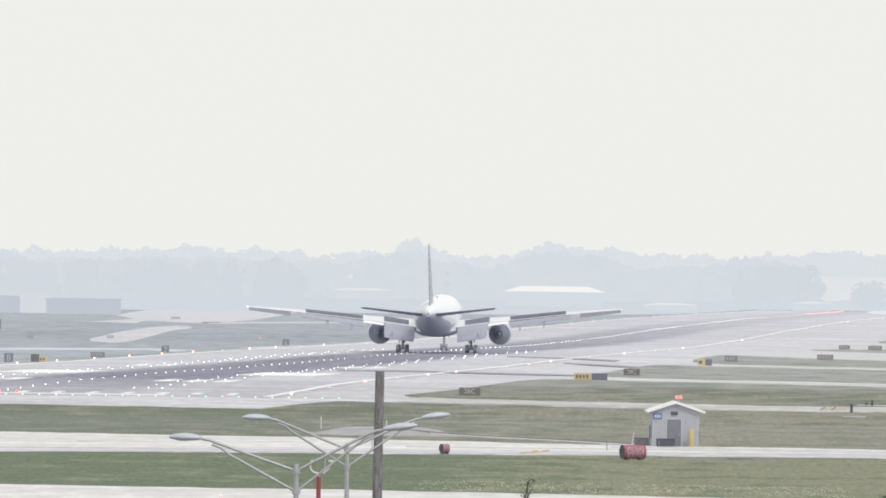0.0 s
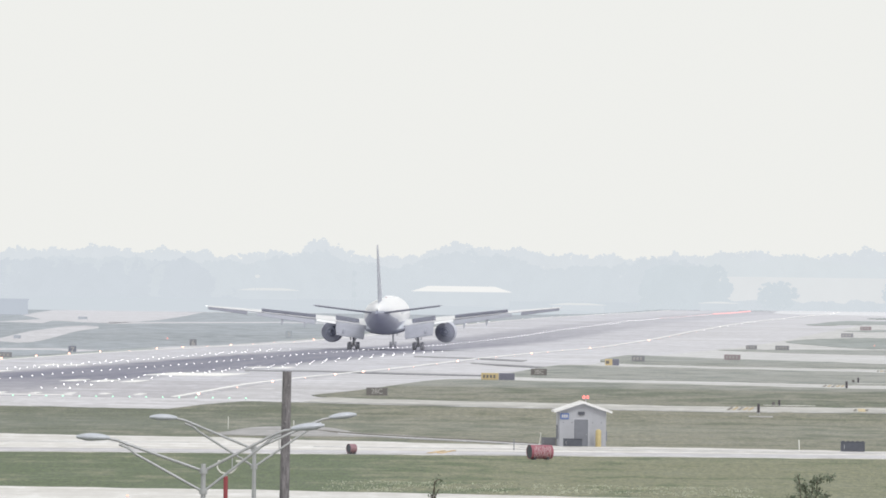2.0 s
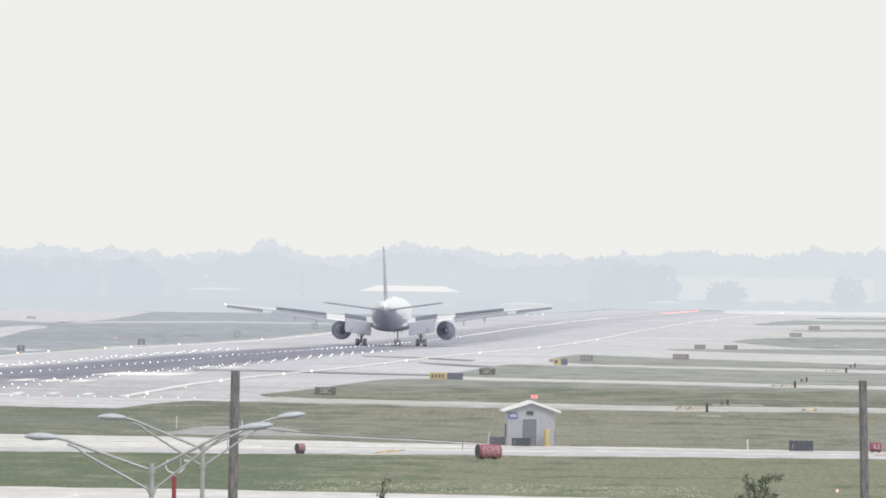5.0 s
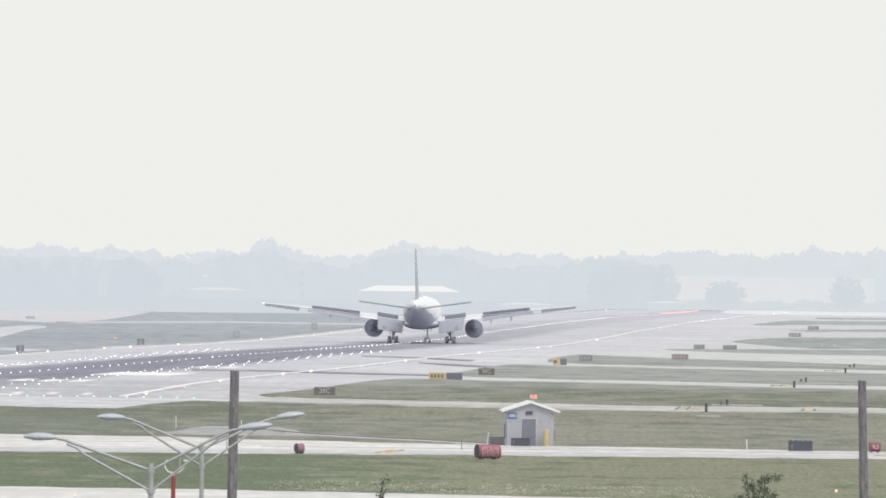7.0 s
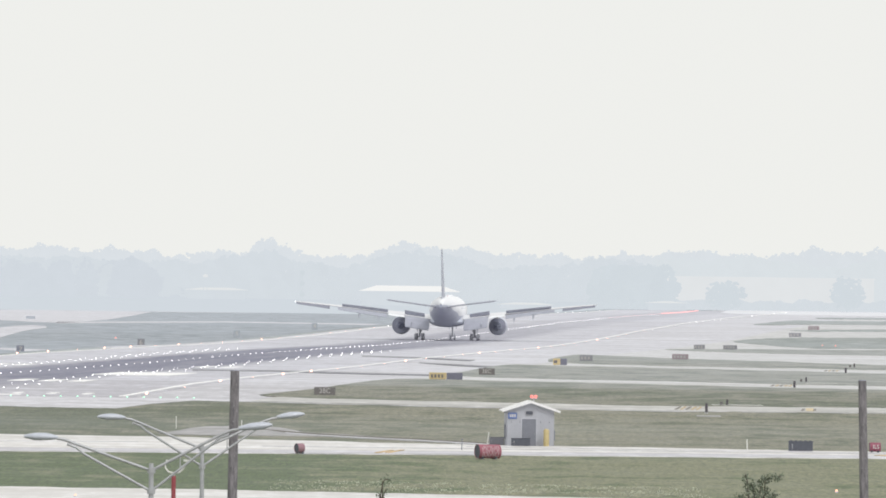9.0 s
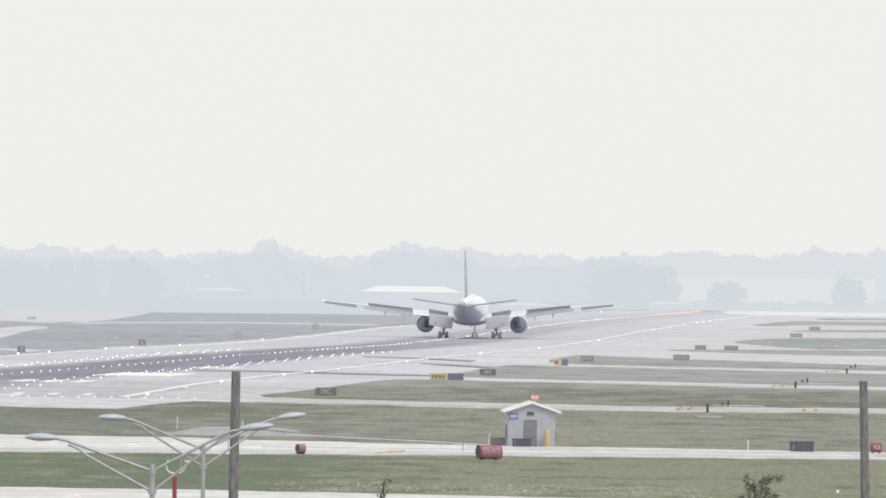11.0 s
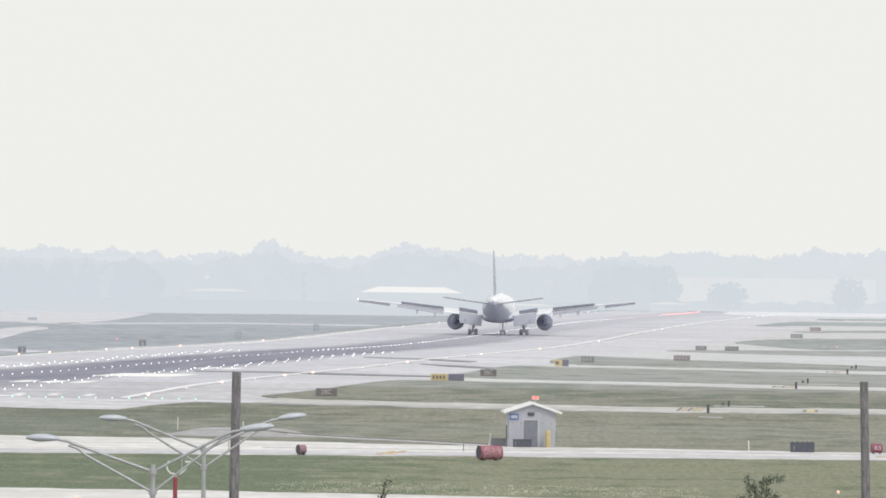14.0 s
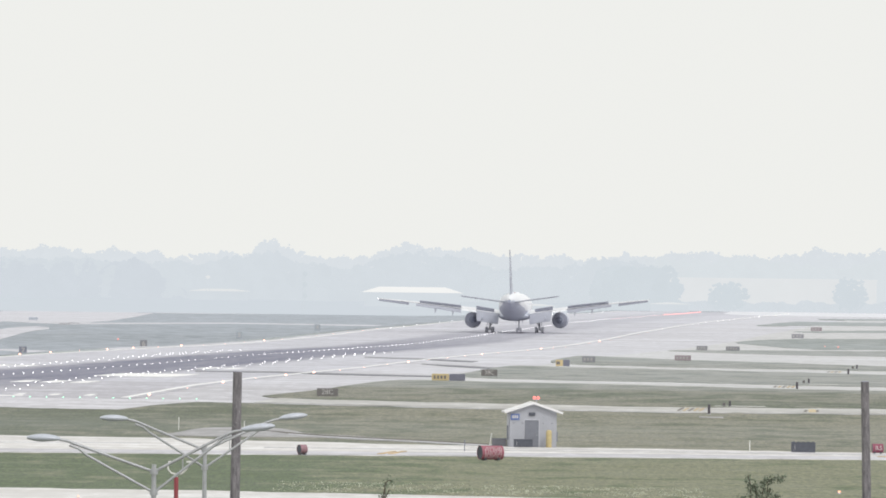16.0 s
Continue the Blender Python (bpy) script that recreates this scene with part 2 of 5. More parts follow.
M_BLACK = plain("black_steel_cabinet", (0.085, 0.092, 0.115), 0.5, 0, 0.4, 0.2, 3.0)
M_SIDING = plain("pale_grey_siding", (0.40, 0.412, 0.455), 0.55, 0, 0.4, 0.1, 2.0)
M_ROOF = plain("white_roof_metal", (0.74, 0.74, 0.75), 0.45, 0, 0.5, 0.06, 1.5)
M_DOOR = plain("slate_door_paint", (0.19, 0.20, 0.235), 0.5, 0, 0.4, 0.12, 2.0)
M_BLUE = plain("blue_sign_plate", (0.12, 0.18, 0.40), 0.45, 0, 0.4, 0.1, 3.0)
M_BOLLARD = plain("yellow_bollard_paint", (0.47, 0.385, 0.20), 0.5, 0, 0.4, 0.2, 4.0)
M_PAINT = plain("white_marking_paint", (0.86, 0.86, 0.87), 0.6, 0, 0.3, 0.08, 0.3)
M_STAKE = plain("white_stake_plastic", (0.70, 0.70, 0.68), 0.5, 0, 0.4, 0.1, 4.0)
M_LEAF = plain("dull_green_leaf", (0.175, 0.21, 0.155), 0.6, 0, 0.3, 0.3, 8.0)
M_BARK = plain("grey_brown_bark", (0.10, 0.085, 0.07), 0.85, 0, 0.2, 0.3, 8.0)
M_FLOWER = plain("white_clover_heads", (0.56, 0.58, 0.48), 0.8, 0, 0.2, 0.2, 4.0)
M_TUFT = plain("grass_tufts", (0.22, 0.245, 0.14), 0.8, 0, 0.2, 0.3, 0.6)
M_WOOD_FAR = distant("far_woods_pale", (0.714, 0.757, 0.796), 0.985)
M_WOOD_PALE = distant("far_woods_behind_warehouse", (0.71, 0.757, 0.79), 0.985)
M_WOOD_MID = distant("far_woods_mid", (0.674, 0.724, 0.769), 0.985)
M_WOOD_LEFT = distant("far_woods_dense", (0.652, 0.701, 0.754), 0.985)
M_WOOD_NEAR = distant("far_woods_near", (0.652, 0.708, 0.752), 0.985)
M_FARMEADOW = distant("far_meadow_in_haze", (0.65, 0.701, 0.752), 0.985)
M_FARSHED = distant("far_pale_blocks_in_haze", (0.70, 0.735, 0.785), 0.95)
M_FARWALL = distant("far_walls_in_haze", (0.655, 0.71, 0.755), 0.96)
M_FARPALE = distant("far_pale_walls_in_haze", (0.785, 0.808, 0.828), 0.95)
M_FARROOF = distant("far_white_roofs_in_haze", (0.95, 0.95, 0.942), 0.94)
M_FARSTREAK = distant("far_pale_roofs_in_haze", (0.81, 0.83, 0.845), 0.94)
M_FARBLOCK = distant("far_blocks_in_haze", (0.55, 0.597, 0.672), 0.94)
G_WHITE = glow("runway_white_light", (1.0, 0.98, 1.0), 4.5)
G_AMBER = glow("runway_amber_light", (1.0, 0.50, 0.36), 3.4)
G_GREEN = glow("threshold_green_light", (0.45, 1.0, 0.68), 1.3)
G_PINK = glow("runway_end_red_light", (1.0, 0.42, 0.42), 1.2)
G_DIMAMBER = glow("taxiway_amber_light", (1.0, 0.44, 0.24), 1.7)
G_DIMRED = glow("dim_red_light", (1.0, 0.32, 0.26), 0.9)
G_RED = glow("red_light", (1.0, 0.13, 0.11), 1.6)


def wood_pole_material():
    s = Shader("weathered_pole_wood")
    grain = s.noise(s.local(14, 14, 2.2), 1.0, 6, 0.7)
    patch = s.noise(s.local(1, 1, 0.6), 1.5, 3)
    c = s.ramp(grain, (0.32, (0.105, 0.10, 0.113)), (0.68, (0.30, 0.285, 0.303)))
    c = s.mix(s.span(patch, 0.4, 0.7, 0, 0.4), c, (0.17, 0.162, 0.172))
    fleck = s.noise(s.local(22, 22, 9), 1.0, 3)
    c = s.mix(s.span(fleck, 0.60, 0.68, 0, 0.55), c, (0.42, 0.41, 0.43))
    s.bump(grain, 0.6, 0.01)
    return s.finish(c, 0.85, 0, 0.2)


M_POLE = wood_pole_material()


# ---- mesh tools ----
def part(name, bm, material, parent=None, label="", smooth=False):
    """Links a bmesh as one mesh object under a thing or a part."""
    me = bpy.data.meshes.new(name)
    bmesh.ops.recalc_face_normals(bm, faces=bm.faces)
    for fc in bm.faces:
        fc.smooth = smooth
    if smooth:
        for e in bm.edges:
            e.smooth = len(e.link_faces) == 2 and e.calc_face_angle(0.0) < 0.7
    bm.to_mesh(me)
    bm.free()
    me.materials.append(material)
    ob = new(name, me)
    ob.parent = parent
    return tagged(ob, label)


def like(ob, m, parent):
    """A repeat of a part on the same mesh."""
    o = new(ob.name.split(".")[0], ob.data)
    o.parent, o.matrix_basis = parent, m
    return o


def thing(name, label, category, group="", m=None):
    ob = new(name)
    ob.matrix_basis = m or Matrix()
    return tagged(ob, label, category, group)


def box(bm, x0, x1, y0, y1, z0, z1, bevel=0.0, m=None):
    base = Matrix.LocRotScale(((x0 + x1) / 2, (y0 + y1) / 2, (z0 + z1) / 2), None, (x1 - x0, y1 - y0, z1 - z0))
    vs = bmesh.ops.create_cube(bm, size=1, matrix=(m or Matrix()) @ base)["verts"]
    if bevel:
        es = list({e for v in vs for e in v.link_edges})
        bmesh.ops.bevel(bm, geom=es, offset=bevel, segments=2, affect="EDGES", profile=0.5)
    return bm


def rod(bm, a, b, r0, r1=None, seg=10):
    a, b = Vector(a), Vector(b)
    q = (b - a).to_track_quat("Z", "Y").to_matrix().to_4x4()
    bmesh.ops.create_cone(bm, cap_ends=True, segments=seg, radius1=r0, radius2=r0 if r1 is None else r1,
                          depth=(b - a).length, matrix=Matrix.Translation((a + b) / 2) @ q)
    return bm


def tube(bm, pts, r, seg=8):
    pts = [Vector(p) for p in pts]
    rings = []
    for i, p in enumerate(pts):
        d = (pts[min(i + 1, len(pts) - 1)] - pts[max(i - 1, 0)]).normalized()
        side = d.cross(Vector((0, 1, 0.01))).normalized()
        up = side.cross(d)
        rings.append([p + r * (math.cos(a) * side + math.sin(a) * up) for a in (k * math.tau / seg for k in range(seg))])
    return loft(bm, rings)


def loft(bm, rings, caps=True):
    rows = [[bm.verts.new(p) for p in r] for r in rings]
    n = len(rows[0])
    for a, b in zip(rows, rows[1:]):
        for i in range(n):
            bm.faces.new((a[i], a[(i + 1) % n], b[(i + 1) % n], b[i]))
    if caps:
        bm.faces.new(rows[0])
        bm.faces.new(rows[-1])
    return bm


def lettering(name, text, size, material, parent, m, depth=0.01):
    cu = bpy.data.curves.new(name, "FONT")
    cu.body, cu.size, cu.extrude, cu.align_x, cu.align_y = text, size, depth, "CENTER", "CENTER"
    tmp = bpy.data.objects.new(name, cu)
    scene.collection.objects.link(tmp)
    me = bpy.data.meshes.new_from_object(tmp.evaluated_get(bpy.context.evaluated_depsgraph_get()))
    bpy.data.objects.remove(tmp)
    me.materials.clear()
    me.materials.append(material)
    ob = new(name, me)
    ob.parent, ob.matrix_basis = parent, m
    return ob


# ---- terrain ----
KNOT_Y = [-2000, 1100, 1250, 1400, 1500, 1600, 1700, 1850, 2050, 2200, 2300, 2450, 2550, 2700, 2800, 2950, 3050, 3200, 3400, 3600, 3800, 4100, 4400, 6000]
KNOT_Z = [0, 0, .1, .55, .9, .88, .7, .5, .4, .17, 0, -.32, -.44, -.38, -.3, 0, .24, .4, .68, .72, .6, .45, .13, 0]
ROWS_Y = [50 * k for k in range(20, 101)]


def side_of(x, y):
    return x - SLOPE * y - OFFSET


def height(x, y):
    """Ground height: the runway's long profile, with a swale beyond its far edge."""
    yy = 50 * math.floor(y / 50)
    z0, z1 = np.interp([yy, yy + 50], KNOT_Y, KNOT_Z)
    fall = min(1.0, max(0.0, (-side_of(x, y) - 36) / 18)) * min(1.0, max(0.0, (y - 1500) / 300)) 
    return float(z0 + (z1 - z0) * (y - yy) / 50 - 1.75 * fall)


def on_runway(u, v):
    """A place u metres out and v metres to the right of the runway's centre line."""
    x = SLOPE * u + OFFSET + v
    return x, u, height(x, u)


def rounded(pts, times=2):
    for _ in range(times):
        out = []
        for (ax, ay), (bx, by) in zip(pts, pts[1:] + pts[:1]):
            out += [(ax * .75 + bx * .25, ay * .75 + by * .25), (ax * .25 + bx * .75, ay * .25 + by * .75)]
        pts = out
    return pts


def ragged(pts, seed, step=1.3, far=2.6e-6):
    """The outline with long edges broken up unevenly, as grass creeps over the edge of concrete."""
    out = []
    for (ax, ay), (bx, by) in zip(pts, pts[1:] + pts[:1]):
        n = max(1, int(abs(bx - ax) / step)) if abs(bx - ax) > 4 else 1
        for k in range(n):
            f = k / n
            x, y = ax + (bx - ax) * f, ay + (by - ay) * f
            if k:
                y += far * y * y * (0.7 * noise.noise((x * 0.23, seed, 0)) + 0.8 * noise.noise((x * 1.1, seed, 4)))
            out.append((x, y))
    return out


def sheet(name, outline, material, lift, label, parent=None):
    """A thin paved or grassed sheet with this plan outline, draped on the terrain."""
    bm = bmesh.new()
    bm.faces.new([bm.verts.new((x, y, 0)) for x, y in outline])
    ys = [p[1] for p in outline]
    for y in ROWS_Y:
        if min(ys) < y < max(ys):
            bmesh.ops.bisect_plane(bm, geom=bm.verts[:] + bm.edges[:] + bm.faces[:], plane_co=(0, y, 0), plane_no=(0, 1, 0))
    for v in (-36, -54):
        bmesh.ops.bisect_plane(bm, geom=bm.verts[:] + bm.edges[:] + bm.faces[:], plane_co=(OFFSET + v, 0, 0), plane_no=(1, -SLOPE, 0))
    bmesh.ops.triangulate(bm, faces=bm.faces)
    for vt in bm.verts:
        vt.co.z = height(vt.co.x, vt.co.y) + lift
    for fc in bm.faces:
        if fc.normal.z < 0:
            fc.normal_flip()
        fc.smooth = True
    rim = [e for e in bm.edges if e.is_boundary]
    skirt = bmesh.ops.extrude_edge_only(bm, edges=rim)["geom"]
    for vt in skirt:
        if isinstance(vt, bmesh.types.BMVert):
            vt.co.z -= lift + 0.03
    for e in rim:
        e.smooth = False
    me = bpy.data.meshes.new(name)
    bm.to_mesh(me)
    bm.free()
    me.materials.append(material)
    ob = new(name, me)
    ob.parent = parent
    return tagged(ob, label, "", "", "" if parent else "structure")


def strip(u0, u1, v0, v1):
    return [(SLOPE * u + OFFSET + v, u) for u, v in ((u0, v0), (u1, v0), (u1, v1), (u0, v1))]


# ---- ground, pavements ----
def build_ground():
    cols = sorted([-3000, -800, -300, -150, -100, -54, -36, -30, 0, 30, 100, 200, 400, 900, 3000])
    rows = [-400, 200, 600, 900] + ROWS_Y + [5400]
    bm = bmesh.new()
    grid = [[bm.verts.new((SLOPE * y + OFFSET + v, y, height(SLOPE * y + OFFSET + v, y))) for v in cols] for y in rows]
    for a, b in zip(grid, grid[1:]):
        for i in range(len(cols) - 1):
            bm.faces.new((a[i], a[i + 1], b[i + 1], b[i]))
    tagged(part("ground", bm, M_GRASS, None, "flat mown airfield grass, green and dry patches", True), kind="structure")


build_ground()

FIELD = [(-64.7, 1320), (-56.5, 1314), (-34.5, 1305), (-31.1, 1304), (-28.4, 1340), (-25, 1367), (-20.1, 1364), (0, 1345), (20.4, 1333), (43.7, 1339),
         (61.9, 1336), (224, 4830), (150, 4830), (122.3, 4853), (89.5, 4717), (48.5, 4210), (13, 3577), (-3, 3287), (-13.9, 3116),
         (-22.4, 2960), (-35.5, 2660), (-41.9, 2562), (-47.3, 2442), (-51.9, 2281), (-55.4, 2184), (-57.6, 2130), (-63.7, 1965), (-75.9, 1764), (-81.6, 1665)]
sheet("pavement", ragged(FIELD, 3.5), M_PAVE, 0.04, "wide pale concrete airfield pavement beside the runway")
sheet("runway", strip(1384, 4690, -30, 30), M_RUNWAY, 0.08, "long concrete runway with dark tyre rubber along its middle")

TAXI = [(-55.1, 1126), (-36.1, 1117), (-22.1, 1113), (-16.3, 1105), (0, 1090), (18, 1085), (35.2, 1077), (49.8, 1072), (48.3, 1039), (34, 1038),
        (17.2, 1033), (0, 1028), (-16.1, 1022), (-32.9, 1018), (-43.4, 1009), (-49.3, 1008)]
sheet("taxiway_near", ragged(TAXI, 1.5), M_TAXI, 0.05, "pale concrete taxiway crossing the grass")
SERVICE = [(-42.2, 863), (-27.7, 858), (-13.4, 856), (0, 849), (14, 841), (27.5, 839), (38.8, 834), (33.6, 721), (-35.2, 721)]
sheet("road", ragged(SERVICE, 2.5), M_TAXI, 0.05, "pale concrete service road along the airfield edge")
SHOULDER = [(-55, 1030), (-33, 1036), (0, 1046), (18, 1051), (35.2, 1054), (49, 1055), (48.3, 1039.5), (34, 1038.5), (17.2, 1033.5), (0, 1028.5), (-16.1, 1022.5),
            (-32.9, 1018.5), (-43.4, 1009.5), (-49.3, 1008.5)]
sheet("taxiway_shoulder", SHOULDER, M_PAVE, 0.08, "greyer concrete shoulder along the taxiway")
for n, (a, b) in enumerate((((-40, 1070), (-24, 1078)), ((-14, 1062), (46, 1064)), ((2, 1074), (48, 1066)))):
    sheet("taxiway_joint_%d" % (n + 1), [a, b, (b[0], b[1] + 1.3), (a[0], a[1] + 1.3)], M_PAVE, 0.08, "thin darker joint in the taxiway concrete")
LAWN = [(-56, 870), (-27.7, 858.5), (-13.4, 856.5), (0, 849.5), (14, 841.5), (27.5, 839.5), (44, 832), (50, 1039), (34, 1037.5), (17.2, 1032.5), (0, 1027.5), (-16.1, 1021.5),
        (-32.9, 1017.5), (-43.4, 1008.5), (-56, 1007)]
sheet("grass_strip", LAWN, M_LAWN, 0.03, "greener mown grass strip beside the taxiway")
PAD = [(-24.0, 1131), (-22.4, 1150), (-21.6, 1172), (-20.2, 1186), (-17.5, 1192), (-14.6, 1189), (-12.9, 1172), (-11.6, 1152), (-7.6, 1142), (0, 1110), (4.6, 1101), (4.6, 1093), (0, 1100),
       (-7.5, 1129), (-12.6, 1131), (-17.8, 1127)]
sheet("gravel_track", rounded(PAD, 1), M_GRAVEL, 0.04, "grey gravel pad and thin track in the grass")
sheet("track_verge", [(-15.5, 1170), (-13.2, 1159), (-10.4, 1146), (-6.5, 1133), (-2.8, 1124), (0, 1115), (3.7, 1103), (3.7, 1094), (0, 1107), (-2.8, 1115.5), (-6.5, 1125), (-10.4, 1137.5), (-13.1, 1150)],
      M_VERGE, 0.06, "narrow dark strip along the thin track")
sheet("track_slab", [(-13.1, 1149.8), (-10.4, 1137.3), (-6.5, 1124.8), (-2.8, 1115.3), (0, 1106.8), (3.7, 1093.8), (3.6, 1089), (0, 1101.5), (-2.7, 1110), (-6.5, 1119.5), (-10.3, 1132), (-13.0, 1144)],
      M_PAVE, 0.07, "thin pale concrete track through the grass")
sheet("far_grass", [(-300, 1760), (-86, 1760), (-66, 2000), (-50, 2500), (-22, 3000), (60, 4480), (122, 4990), (-300, 4990)], M_FARGRASS, 0.02, "grass far beyond the runway, blue-green with painted haze")
sheet("taxiway_far", [(-123.5, 2518), (-108.8, 2526), (-83.3, 2568), (-66, 2500), (-50, 2390), (-53.6, 2221), (-64, 2340), (-81.6, 2517), (-105.1, 2442), (-118.5, 2418)],
      M_PAVE, 0.05, "narrow pale taxiway beyond the runway")
sheet("taxiway_exit", rounded([(-102.5, 2768), (-92.7, 2698), (-92.8, 2838), (-94.3, 3080), (-92.3, 3234), (-101.3, 3308), (-104, 3103), (-103.9, 2953)], 1),
      M_PAVE, 0.05, "pale curved taxiway exit in the far grass")
sheet("apron", [(-133.9, 3864), (-142.6, 4393), (-127.2, 4490), (-93.5, 4395), (-90, 3999), (-88.7, 3608), (-94.5, 3386), (-102.6, 3423), (-113.4, 3492),
                (-111.3, 3359), (-124.2, 3407), (-119.2, 3581)], M_PAVE, 0.05, "pale concrete apron far across the field")
sheet("taxiway_cross", [(-97.8, 3455), (-57.1, 3598), (-14, 3560), (-13, 3490), (-56.1, 3538), (-95.4, 3371)], M_PAVE, 0.05, "thin pale taxiway line across far grass")
sheet("taxiway_line", [(-94.6, 4449), (-41.7, 4513), (-41, 4438), (-93, 4374)], M_PAVE, 0.05, "thin pale taxiway at the far field")

# Sun glare at the runway's far end, put into a paler concrete.
sheet("far_apron", [(96, 4380), (92, 4500), (104, 4900), (150, 4900), (156, 4600), (138, 4300)], M_FARPAVE, 0.1, "far runway end concrete, sun glare painted in pale")
sheet("taxiway_belt", [(-19, 1366), (-14, 1450), (-4, 1606), (4, 1720), (17, 2012), (40, 2470), (57, 2760), (79, 3170), (96, 3500), (112, 3850), (126, 4100), (195, 4150), (61.5, 1338), (43.7, 1341), (20.4, 1335), (0, 1347)],
      M_TAXIGREY, 0.09, "greyer concrete taxiways between the grass islands")
ISLANDS = [
    [(-19.6, 1407), (-16.7, 1437), (-13.5, 1469), (-11.3, 1502), (-9.1, 1551), (-6, 1599), (-2.7, 1606), (2.6, 1593), (24.1, 1571), (39.6, 1543),
     (50.2, 1537), (70.8, 1524), (64.3, 1376), (45.3, 1375), (26.3, 1370), (21.1, 1367), (0, 1382), (-12.8, 1393)],
    [(1.3, 1717), (3.6, 1778), (6.9, 1874), (9.9, 1926), (13.4, 1915), (17.2, 1899), (28.9, 1887), (53.5, 1845), (59.7, 1828), (83.7, 1802),
     (73.6, 1578), (52.2, 1588), (41.3, 1595), (25.1, 1627), (15, 1635), (2.7, 1660)],
    [(14.9, 2017), (19.5, 2155), (21.9, 2216), (25.4, 2197), (32.8, 2145), (40.9, 2106), (65.4, 2003), (90.8, 1957), (87.5, 1872), (62.7, 1906),
     (56, 1914), (30, 1937), (18, 1964)],
    [(40.2, 2475), (48.7, 2508), (64.8, 2526), (82.9, 2542), (119.1, 2567), (107.2, 2310), (75.9, 2326), (59.9, 2333), (46.6, 2396), (40.9, 2444)],
    [(58.2, 2761), (63.4, 2838), (71.8, 2894), (80.9, 2919), (95.8, 2937), (137.3, 2961), (121.6, 2621), (84.7, 2596), (71.2, 2569), (66.7, 2602), (61.3, 2696)],
    [(80, 3172), (106, 3252), (153.5, 3309), (149, 3213), (102.9, 3156), (82.6, 3122)],
    [(76.5, 3398), (84.3, 3518), (95.8, 3739), (100.3, 3733), (121.4, 3724), (178.3, 3845), (163.3, 3521), (113.2, 3473), (93, 3462), (82.6, 3387)],
    [(110.1, 4037), (133.9, 4107), (191.7, 4133), (182, 3925), (127.3, 3907), (108.1, 3904)],
]
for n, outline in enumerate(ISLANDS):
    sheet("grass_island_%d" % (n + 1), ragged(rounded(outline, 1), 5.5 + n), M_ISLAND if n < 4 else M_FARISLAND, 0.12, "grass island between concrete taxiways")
for n, outline in enumerate([
        [(-31.7, 1734), (-21.7, 1737), (-10, 1711), (-0.1, 1693), (1.3, 1673), (-9.9, 1683), (-21.4, 1709), (-31.3, 1711)],
        [(-12.3, 2089), (-3.5, 2061), (4.9, 2010), (4, 1988), (-3.5, 2032), (-12.1, 2064)],
        [(-3.3, 1936), (1.5, 1916), (9.2, 1861), (7.6, 1847), (0.7, 1891)]]):
    sheet("asphalt_strip_%d" % (n + 1), outline, M_ASPHALT, 0.11, "thin dark asphalt strip across the pavement")


# ---- painted markings ----
def marking(name, outline, material, label):
    return sheet(name, outline, material, 0.13, label)


for n, v in enumerate((-29.8, 28.3)):
    marking("side_stripe_%d" % (n + 1), strip(1388, 4680, v, v + 0.65), M_PAINT, "white painted runway side stripe")
for s in (-1, 1):
    marking("aiming_mark", strip(1608, 1660, s * 14.3 - 4.6, s * 14.3 + 4.6), M_PAINT, "broad white painted aiming point block")
    for k in range(3):
        marking("touchdown_mark", strip(1508, 1531, s * (8.5 + 3.3 * k) - 0.9, s * (8.5 + 3.3 * k) + 0.9), M_PAINT, "white painted touchdown zone bar")
    for k in range(2):
        marking("touchdown_mark", strip(1775, 1798, s * (12 + 3.3 * k) - 0.9, s * (12 + 3.3 * k) + 0.9), M_PAINT, "white painted touchdown zone bar")
for s in (-1, 1):
    for k in range(7):
        marking("threshold_stripe", strip(1400, 1409, s * (2.4 + 3.6 * k) - 0.4, s * (2.4 + 3.6 * k) + 0.4), M_PAINT, "white painted threshold stripe along the runway")
marking("threshold_bar", strip(1390, 1393.5, -30, 18), M_PAINT, "white painted line across the runway threshold")
for pts in ([(-5.0, 1031), (-4.6, 1031), (-3.6, 1046), (-3.9, 1046)], [(-4.2, 1032), (-3.8, 1032), (-2.8, 1048), (-3.1, 1048)]):
    marking("taxi_line", pts, M_YELLOW_LINE, "faded yellow painted taxi guide line")
marking("taxi_line", [(33.5, 1052), (38, 1040), (39, 1041), (34.5, 1054)], M_YELLOW_LINE, "faded yellow painted taxi guide line")
for dx in (-0.1, 1.05):
    marking("square_edge", [(35.65 + dx, 1345), (35.95 + dx, 1345), (36.4 + dx, 1359), (36.1 + dx, 1359)], M_HOLDDARK, "dark painted end bar beside the yellow square")
for x0, x1, y in ((27.4, 32.6, 1379), (43.3, 47.0, 1618)):
    marking("taxi_edge_line", [(x0, y), (x1, y), (x1, y + 2.2), (x0, y + 2.2)], M_PAINT, "short white painted line along the taxiway")
marking("yellow_square", [(36.0, 1343), (36.75, 1343), (37.2, 1362), (36.45, 1362)], M_SIGNYELLOW, "yellow painted square on the taxiway")
